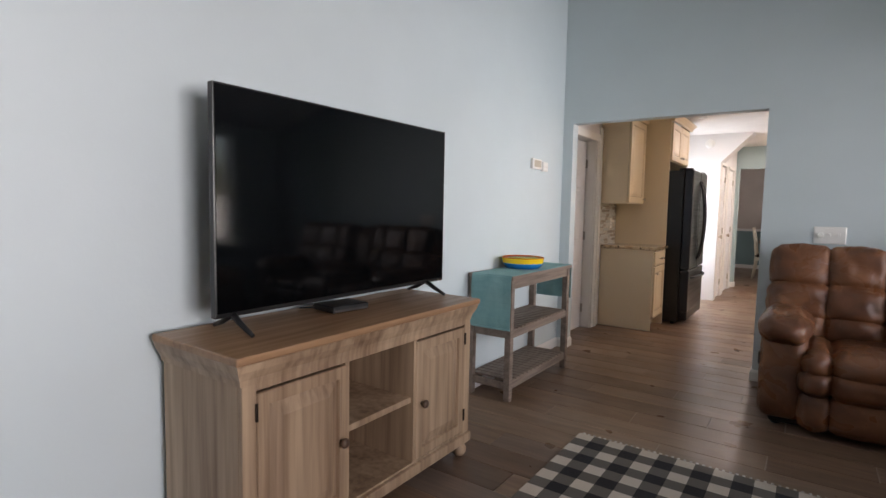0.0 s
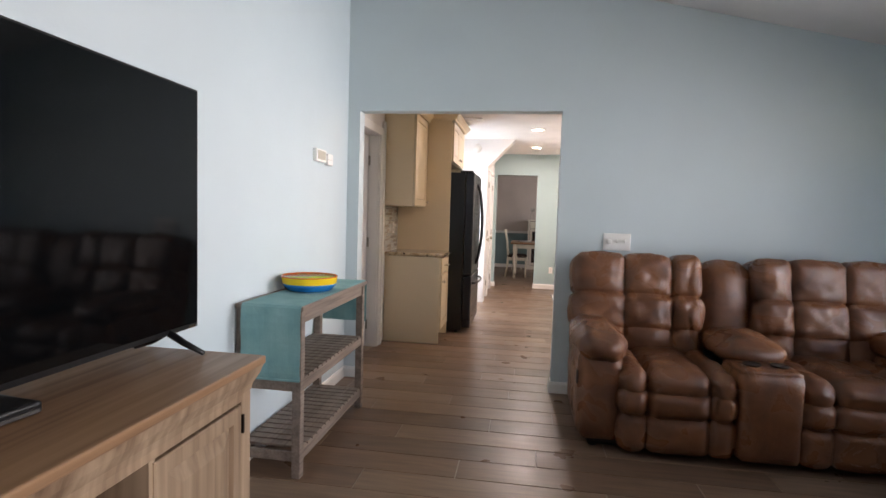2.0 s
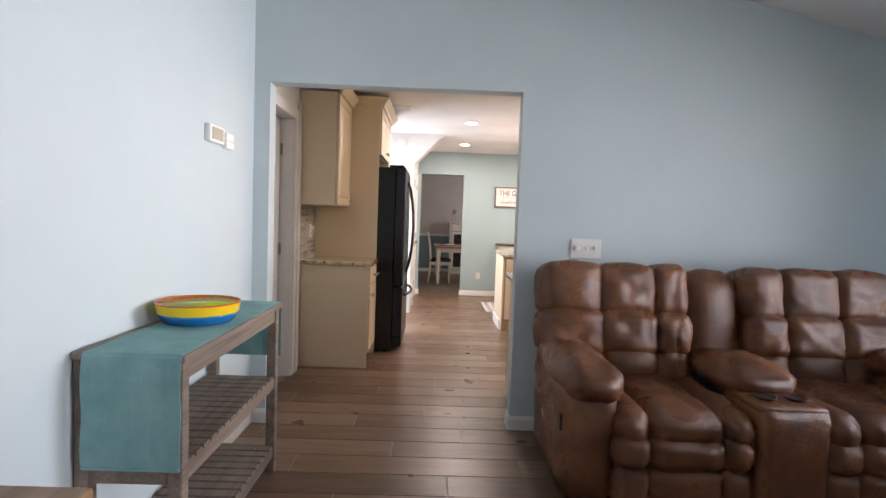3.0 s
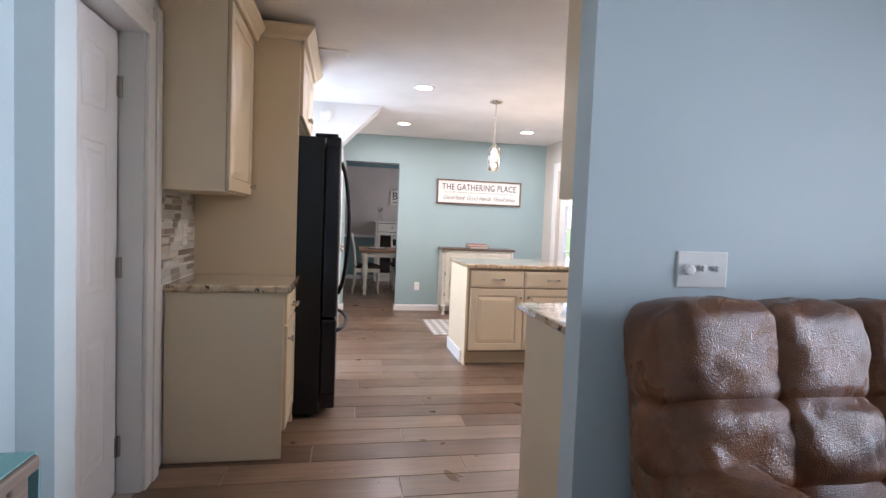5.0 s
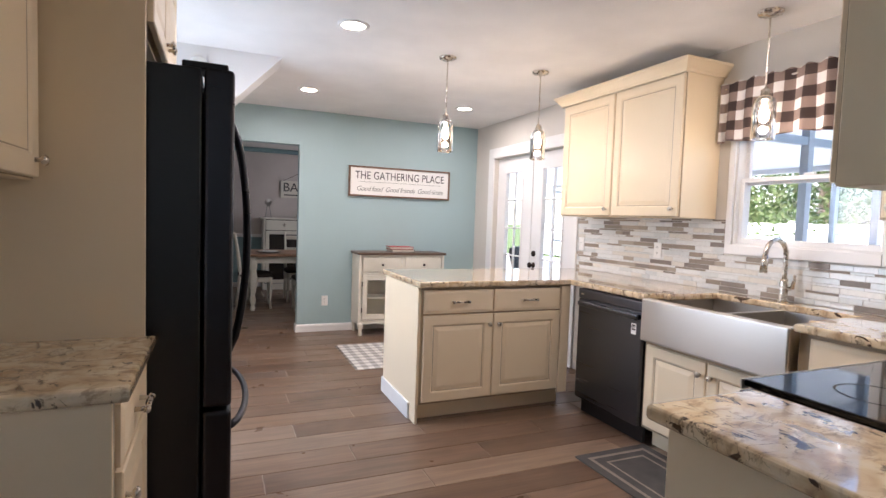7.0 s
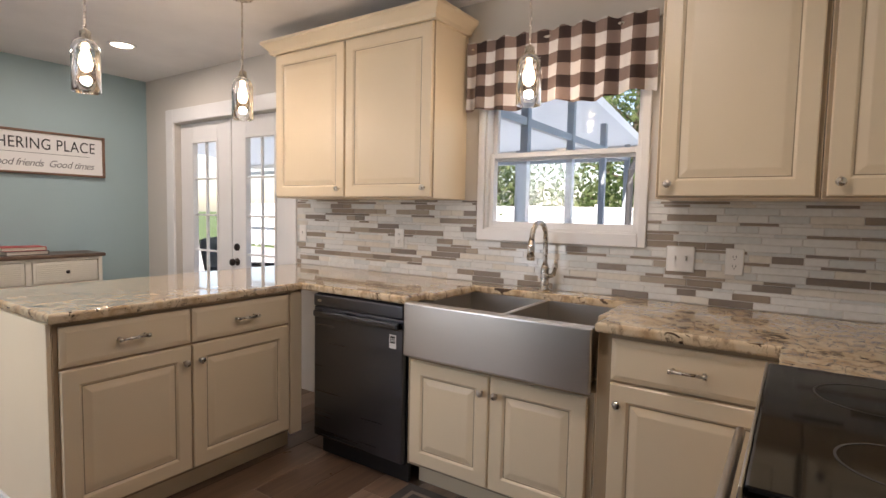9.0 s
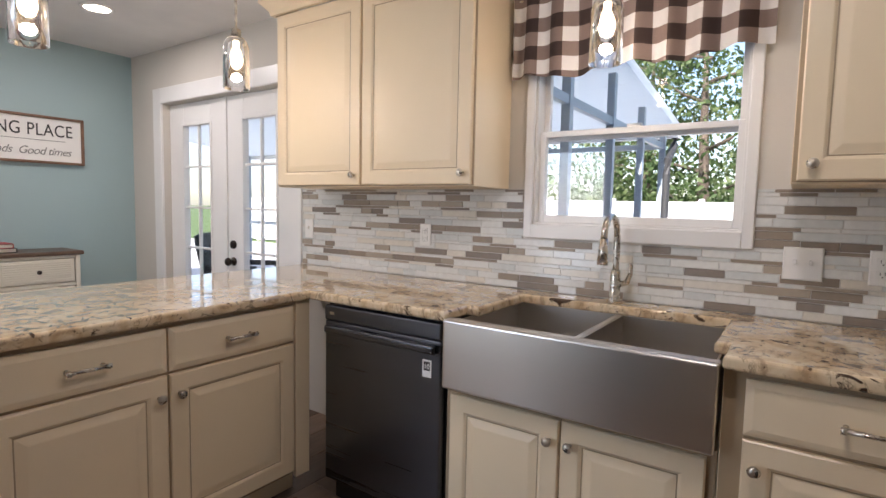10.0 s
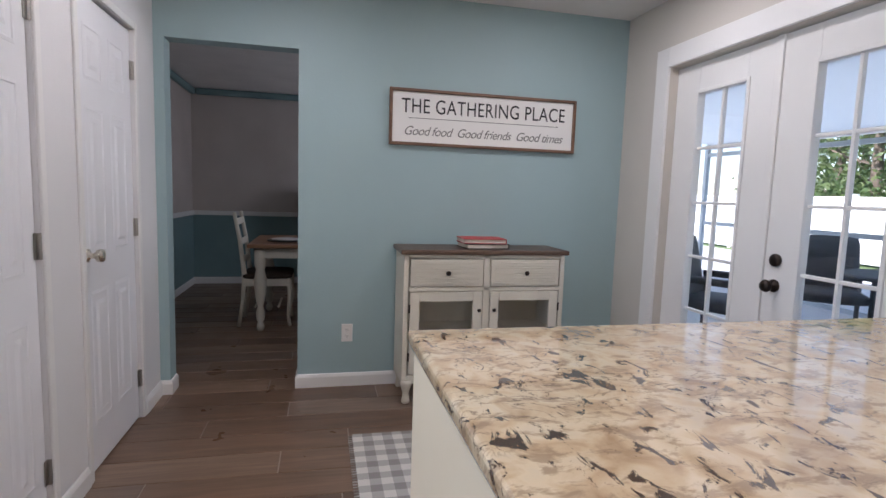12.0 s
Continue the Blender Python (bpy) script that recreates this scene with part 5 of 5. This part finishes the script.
def through_light(n, col, share):
    """Part of the light passes through, softly."""
    m = n.done(col, .6)
    soft, mixer = n.node("BsdfTranslucent"), n.node("MixShader")
    if isinstance(col, tuple):
        soft.inputs[0].default_value = (*col, 1)
    else:
        n.to(col, soft.inputs[0])
    mixer.inputs[0].default_value = share
    n.to(n.p.outputs[0], mixer.inputs[1])
    n.to(soft.outputs[0], mixer.inputs[2])
    n.to(mixer.outputs[0], n.t.nodes["Material Output"].inputs[0])
    return m


def leaf_material():
    n = Nodes("leaves")
    isl = n.t.nodes["Geometry"].outputs["Random Per Island"]
    col = n.ramp(isl, (0, (.05, .09, .025)), (.5, (.10, .16, .05)), (1, (.20, .25, .10)))
    return through_light(n, col, .45)


M["leaf"] = leaf_material()
M["roof_panel"] = through_light(Nodes("translucent white roof panel"), (.80, .84, .86), .5)
structure("ground", box(-150, 300, -200, 200, -.30, -.20), "lawn", "lawn that reaches the horizon", "ground")
structure("patio", box(KE + .14, 11.0, .0, 24.0, -.20, -.03, .01), "concrete", "pale concrete patio slab", "pavement")


def lanai():
    p = thing("screened_porch", pose(KE + .14, 7.42, -.03), "grey aluminium screened porch with a flat white roof", "porch", "", "structure")
    L, B = 3.9, 7.35
    bm = bmesh.new()
    top = [(0, 2.62), (L, 2.18)]
    for y in (-.15, B):
        for x, z in top:
            bm.verts.new((x, y, z))
        for x, z in reversed(top):
            bm.verts.new((x, y, z + .09))
    bm.verts.ensure_lookup_table()
    q = bm.verts
    for f_ in ((0, 1, 2, 3), (7, 6, 5, 4), (0, 4, 5, 1), (1, 5, 6, 2), (2, 6, 7, 3), (3, 7, 4, 0)):
        bm.faces.new([q[i] for i in f_])
    bmesh.ops.recalc_face_normals(bm, faces=bm.faces)
    part("roof", bm, "roof_panel", p, "white translucent roof panel")

    def zt(x):
        return 2.62 - .44 * x / L
    for x in (.05, 1.0, 1.95, 2.9, L - .06):
        part("post", box(x - .03, x + .03, -.03, .03, 0, zt(x + .03)), "alu", p)
    for k in range(1, 6):
        y = B * k / 5 - .03
        part("post", box(L - .09, L - .03, y - .03, y + .03, 0, zt(L) - .002), "alu", p)
    for z in (.06, .95, 2.02):
        part("rail", box(.08, L - .09, -.022, .022, z - .03, z + .03), "alu", p)
        part("rail", box(L - .08, L - .04, .03, B - .06, z - .03, z + .03), "alu", p)
    part("gutter", box(L, L + .11, -.15, B, 2.12, 2.22, .01), "vinyl", p)
    part("downspout", tube([(L + .05, -.1, 2.12), (L + .05, -.1, 2.05), (L - .25, -.1, 1.85), (L - .28, -.1, 1.7), (L - .28, -.1, .05)], .04, 8), "gutter", p, "dark downspout")


lanai()


def wicker_chair():
    c = thing("patio_chair", pose(4.3, 9.6, -.03, 0, 0, 70), "dark wicker patio armchair", "chair", "patio chairs")
    part("seat", cushion(-.29, .29, -.28, .28, .34, .45, .04, None, .01, 6, .002), "wicker", c, "", True)
    part("backrest", cushion(-.29, .29, .24, .33, .42, .98, .04, Matrix.Translation((0, .25, .42)) @ Matrix.Rotation(radians(-12), 4, "X") @ Matrix.Translation((0, -.25, -.42)), .01, 6, .002), "wicker", c, "", True)
    for x in (-.30, .30):
        part("arm", cushion(x - .04, x + .04, -.28, .28, .58, .64, .02, None, .0, 5, .0), "wicker", c, "", True)
        for y in (-.26, .26):
            part("leg", rod((x, y, 0), (x, y, .60), .022), "wicker", c)
    return c


wc = wicker_chair()
for m in (pose(4.0, 8.75, -.03, 0, 0, 120), pose(5.2, 9.9, -.03, 0, 0, -60), pose(3.4, 11.3, -.03, 0, 0, 30), pose(4.9, 11.6, -.03, 0, 0, -40)):
    copy_thing(wc, m)
pt = thing("patio_table", pose(4.65, 10.55, -.03), "round dark patio table", "table")
part("tabletop", lathe([(.01, .70), (.55, .70), (.56, .715), (.55, .73), (.01, .73)], 32), "wicker", pt)
part("pedestal", lathe([(.28, 0), (.27, .02), (.06, .05), (.05, .68), (.12, .70)], 20), "wicker", pt, "", True)

fence = thing("fence", pose(13.0, -6, -.20), "white vinyl privacy fence round the yard", "fence", "", "structure")
pm = None
for k in range(17):
    y = k * 2.0
    po = part("post", box(-.06, .06, y - .06, y + .06, 0, 1.78, .01), "vinyl", fence)
    if k < 16:
        part("panel", box(-.02, .02, y + .06, y + 1.94, .06, 1.63, .004), "vinyl", fence)
        part("top_rail", box(-.035, .035, y + .06, y + 1.94, 1.63, 1.71, .006), "vinyl", fence)


def tree(x, y, h, r, seed):
    rnd = random.Random(seed)
    t = thing("tree", pose(x, y, -.21), "leafy green tree behind the white fence", "tree", "trees behind the fence")
    lean = rnd.uniform(-.3, .3)
    tr = tube([(0, 0, 0), (.05, lean * .2, h * .3), (.0, lean * .6, h * .6), (.1, lean, h * .95)], [.20, .16, .11, .03], 9)
    tips = []
    for k in range(9):
        z = h * (.10 + .09 * k)
        a = k * 2.4 + rnd.random()
        l = r * rnd.uniform(.6, 1.0) * (1.1 - .5 * (z / h))
        e = Vector((math.cos(a) * l, math.sin(a) * l, z + l * .45))
        tube([(0, 0, z), e * .5 + Vector((0, 0, z * .5 - .1)), e], [.06, .04, .012], 6, tr)
        tips += [e, e * .6 + Vector((0, 0, z * .4 + .2))]
    for k in range(7):
        a = k * .9 + rnd.random()
        tips.append(Vector((math.cos(a) * r * .8, math.sin(a) * r * .9, rnd.uniform(1.1, 2.0))))
    tips.append(Vector((.1, lean, h)))
    part("trunk", tr, "bark", t, "", True)
    verts, faces = [], []
    for c in tips:
        cr = r * rnd.uniform(.35, .55)
        for _ in range(210):
            d = Vector((rnd.gauss(0, 1), rnd.gauss(0, 1), rnd.gauss(0, .75)))
            p = c + d * cr * .55
            u = Vector((rnd.gauss(0, 1), rnd.gauss(0, 1), rnd.gauss(0, 1))).normalized()
            v2 = u.cross(Vector((rnd.gauss(0, 1), rnd.gauss(0, 1), rnd.gauss(0, 1)))).normalized()
            s_ = rnd.uniform(.06, .13)
            i = len(verts)
            verts += [p - u * s_, p + v2 * s_ * .5, p + u * s_, p - v2 * s_ * .5]
            faces.append((i, i + 1, i + 2, i + 3))
    me = bpy.data.meshes.new("crown")
    me.from_pydata([tuple(q) for q in verts], [], faces)
    me.materials.append(M["leaf"])
    ob = new("crown", me)
    ob.parent = t
    return t


for k in range(15):
    random.seed(40 + k)
    tree(15.2 + (k % 3) * 2.3 + random.random(), -4 + k * 2.0 + random.random(), 5.2 + 3.0 * random.random() + (k % 3) * .8, 1.9 + .7 * random.random(), k)


# ---- pieces: mosaic and planks, last ----
def tile_material(name, island):
    n = Nodes(name)
    rnd = n.t.nodes["Geometry"].outputs["Random Per Island"] if island else n.node("ObjectInfo").outputs["Random"]
    col = n.ramp(rnd, (0, (.76, .76, .73)), (.40, (.66, .68, .66)), (.58, (.74, .70, .62)), (.70, (.30, .245, .19)), (.84, (.25, .21, .175)), (.93, (.40, .34, .27)))
    for nd in n.t.nodes:
        if nd.type == "VALTORGB":
            nd.color_ramp.interpolation = "CONSTANT"
    col = n.mix(.3, col, n.ramp(n.noise(45, 3), (.3, .72), (.7, 1.0)), "MULTIPLY")
    return n.done(col, n.ramp(rnd, (.0, .10), (.68, .12), (.70, .38), (1, .45)))


M["tile"] = tile_material("mosaic strip tile", False)
M["tile_far"] = tile_material("mosaic strip tile, laid far", True)
bm = bmesh.new()
for loop_ in (((-.5, -.5, 0), (.5, -.5, 0), (.5, .5, 0), (-.5, .5, 0)), ((-.492, -.46, 1), (.492, -.46, 1), (.492, .46, 1), (-.492, .46, 1))):
    for p in loop_:
        bm.verts.new(p)
bm.verts.ensure_lookup_table()
for f_ in ((4, 5, 6, 7), (0, 1, 5, 4), (1, 2, 6, 5), (2, 3, 7, 6), (3, 0, 4, 7)):
    bm.faces.new([bm.verts[i] for i in f_])
UNIT = [tuple(q.co) for q in bm.verts]
UFACES = [(4, 5, 6, 7), (0, 1, 5, 4), (1, 2, 6, 5), (2, 3, 7, 6), (3, 0, 4, 7)]
unit_tile, unit_plank = bpy.data.meshes.new("tile"), bpy.data.meshes.new("plank")
bm.to_mesh(unit_tile)
for q in bm.verts:
    if q.co.z > .5:
        q.co.x, q.co.y = math.copysign(.4988, q.co.x), math.copysign(.4925, q.co.y)
bm.to_mesh(unit_plank)
bm.free()
unit_tile.materials.append(M["tile"])
unit_plank.materials.append(M["plank"])


def lay(parent, unit, name, far_name, far_material, spots, m, limit, near, thick, far_label, far_cat):
    """Pieces of (u, v, width, height) on the plane m; the nearest become objects, the rest one mesh."""
    spots = sorted(spots, key=near)
    for u, v_, w_, h_ in spots[:limit]:
        ob = new(name, unit)
        ob.parent = parent
        ob.matrix_local = m @ Matrix.Translation((u, v_, 0)) @ Matrix.Diagonal((w_, h_, thick, 1))
    verts, faces = [], []
    for u, v_, w_, h_ in spots[limit:]:
        i = len(verts)
        verts += [tuple(m @ Vector((u + a * w_, v_ + b * h_, c * thick))) for a, b, c in UNIT]
        faces += [tuple(i + k for k in f_) for f_ in UFACES]
    if verts:
        me = bpy.data.meshes.new(far_name)
        me.from_pydata(verts, [], faces)
        me.materials.append(far_material)
        ob = new(far_name, me)
        ob.parent = parent
        tagged(ob, far_label, "", "", "stuff")


def mosaic(u0, u1, v0, v1, holes, rnd):
    spots, z = [], v0
    k = 0
    while z < v1 - .004:
        h_ = (.031, .031, .014, .031, .014)[k % 5]
        k += 1
        h_ = min(h_, v1 - z)
        x = u0 - rnd.uniform(0, .1)
        while x < u1:
            l = rnd.choice((.08, .11, .14, .17, .20))
            a, b = max(x, u0), min(x + l, u1)
            x += l
            segs = [(a, b)]
            for ha, hb, hc, hd in holes:
                if z + h_ > hc + .001 and z < hd - .001:
                    segs = [s_ for p_, q_ in segs for s_ in ((p_, min(q_, ha)), (max(p_, hb), q_)) if s_[1] - s_[0] > .006]
            for p_, q_ in segs:
                if q_ - p_ > .006:
                    spots.append(((p_ + q_) / 2, z + h_ / 2, q_ - p_ - .002, h_ - .002))
        z += h_
    return spots


rnd = random.Random(5)
# the plane of the east wall: u runs south from y = 8.68
bm = box(KE - .004, KE - .0005, 5.045, 8.68, .916, 1.152)
box(KE - .004, KE - .0005, 5.045, 6.252, 1.152, 1.369, 0, bm)
box(KE - .004, KE - .0005, 7.158, 8.68, 1.152, 1.369, 0, bm)
bs_e = structure("trim_backsplash_east", bm, "mosaic_grout", "strip mosaic backsplash in white, grey and taupe", "backsplash")
m_e = Matrix.Translation((KE - .004, 8.68, 0)) @ Matrix(((0, 0, -1, 0), (-1, 0, 0, 0), (0, 1, 0, 0), (0, 0, 0, 1)))
win = (8.68 - 7.158, 8.68 - 6.252, 1.152, 2)
lay(bs_e, unit_tile, "tile", "tiles", M["tile_far"], mosaic(0, 8.68 - 5.05, .917, 1.369, [win], rnd), m_e, 300, lambda s_: abs(s_[0] - 1.3), .003, "further strip tiles", "tile")
bs_w = structure("trim_backsplash_west", box(KW + .0005, KW + .004, 6.035, 6.655, .916, 1.378), "mosaic_grout", "strip mosaic backsplash beside the fridge", "backsplash")
m_w = Matrix.Translation((KW + .004, 6.035, 0)) @ Matrix(((0, 0, 1, 0), (1, 0, 0, 0), (0, 1, 0, 0), (0, 0, 0, 1)))
lay(bs_w, unit_tile, "tile", "tiles", M["tile_far"], mosaic(0, .62, .917, 1.378, [], rnd), m_w, 300, lambda s_: s_[0], .003, "further strip tiles", "tile")
bs_s = structure("trim_backsplash_south", box(-.08, KE - .012, KY + .0005, KY + .004, .93, 1.395), "mosaic_grout", "strip mosaic backsplash behind the range", "backsplash")
m_s = Matrix.Translation((KE - .012, KY + .004, 0)) @ Matrix(((-1, 0, 0, 0), (0, 0, 1, 0), (0, 1, 0, 0), (0, 0, 0, 1)))
lay(bs_s, unit_tile, "tile", "tiles", M["tile_far"], mosaic(0, KE + .07, .93, 1.39, [], rnd), m_s, 0, lambda s_: s_[0], .003, "strip tiles behind the range", "tile")

spots = []
PW, PL = .2, 1.2
for k in range(91):
    y = -3.5 + PW * k
    x = -2.9 + (k * .44) % 1.2 + rnd.uniform(-.1, .1)
    while x < 3.0:
        a, b = max(x, -1.9), min(x + PL, 2.95)
        if b - a > .03:
            spots.append(((a + b) / 2, y + PW / 2, b - a - .004, PW - .004))
        x += PL
lay(floor, unit_plank, "plank", "planks", M["plank_far"], spots, Matrix.Translation((0, 0, -.003)), 300, lambda s_: abs(s_[1] - 6.0), .003, "further floor planks", "plank")
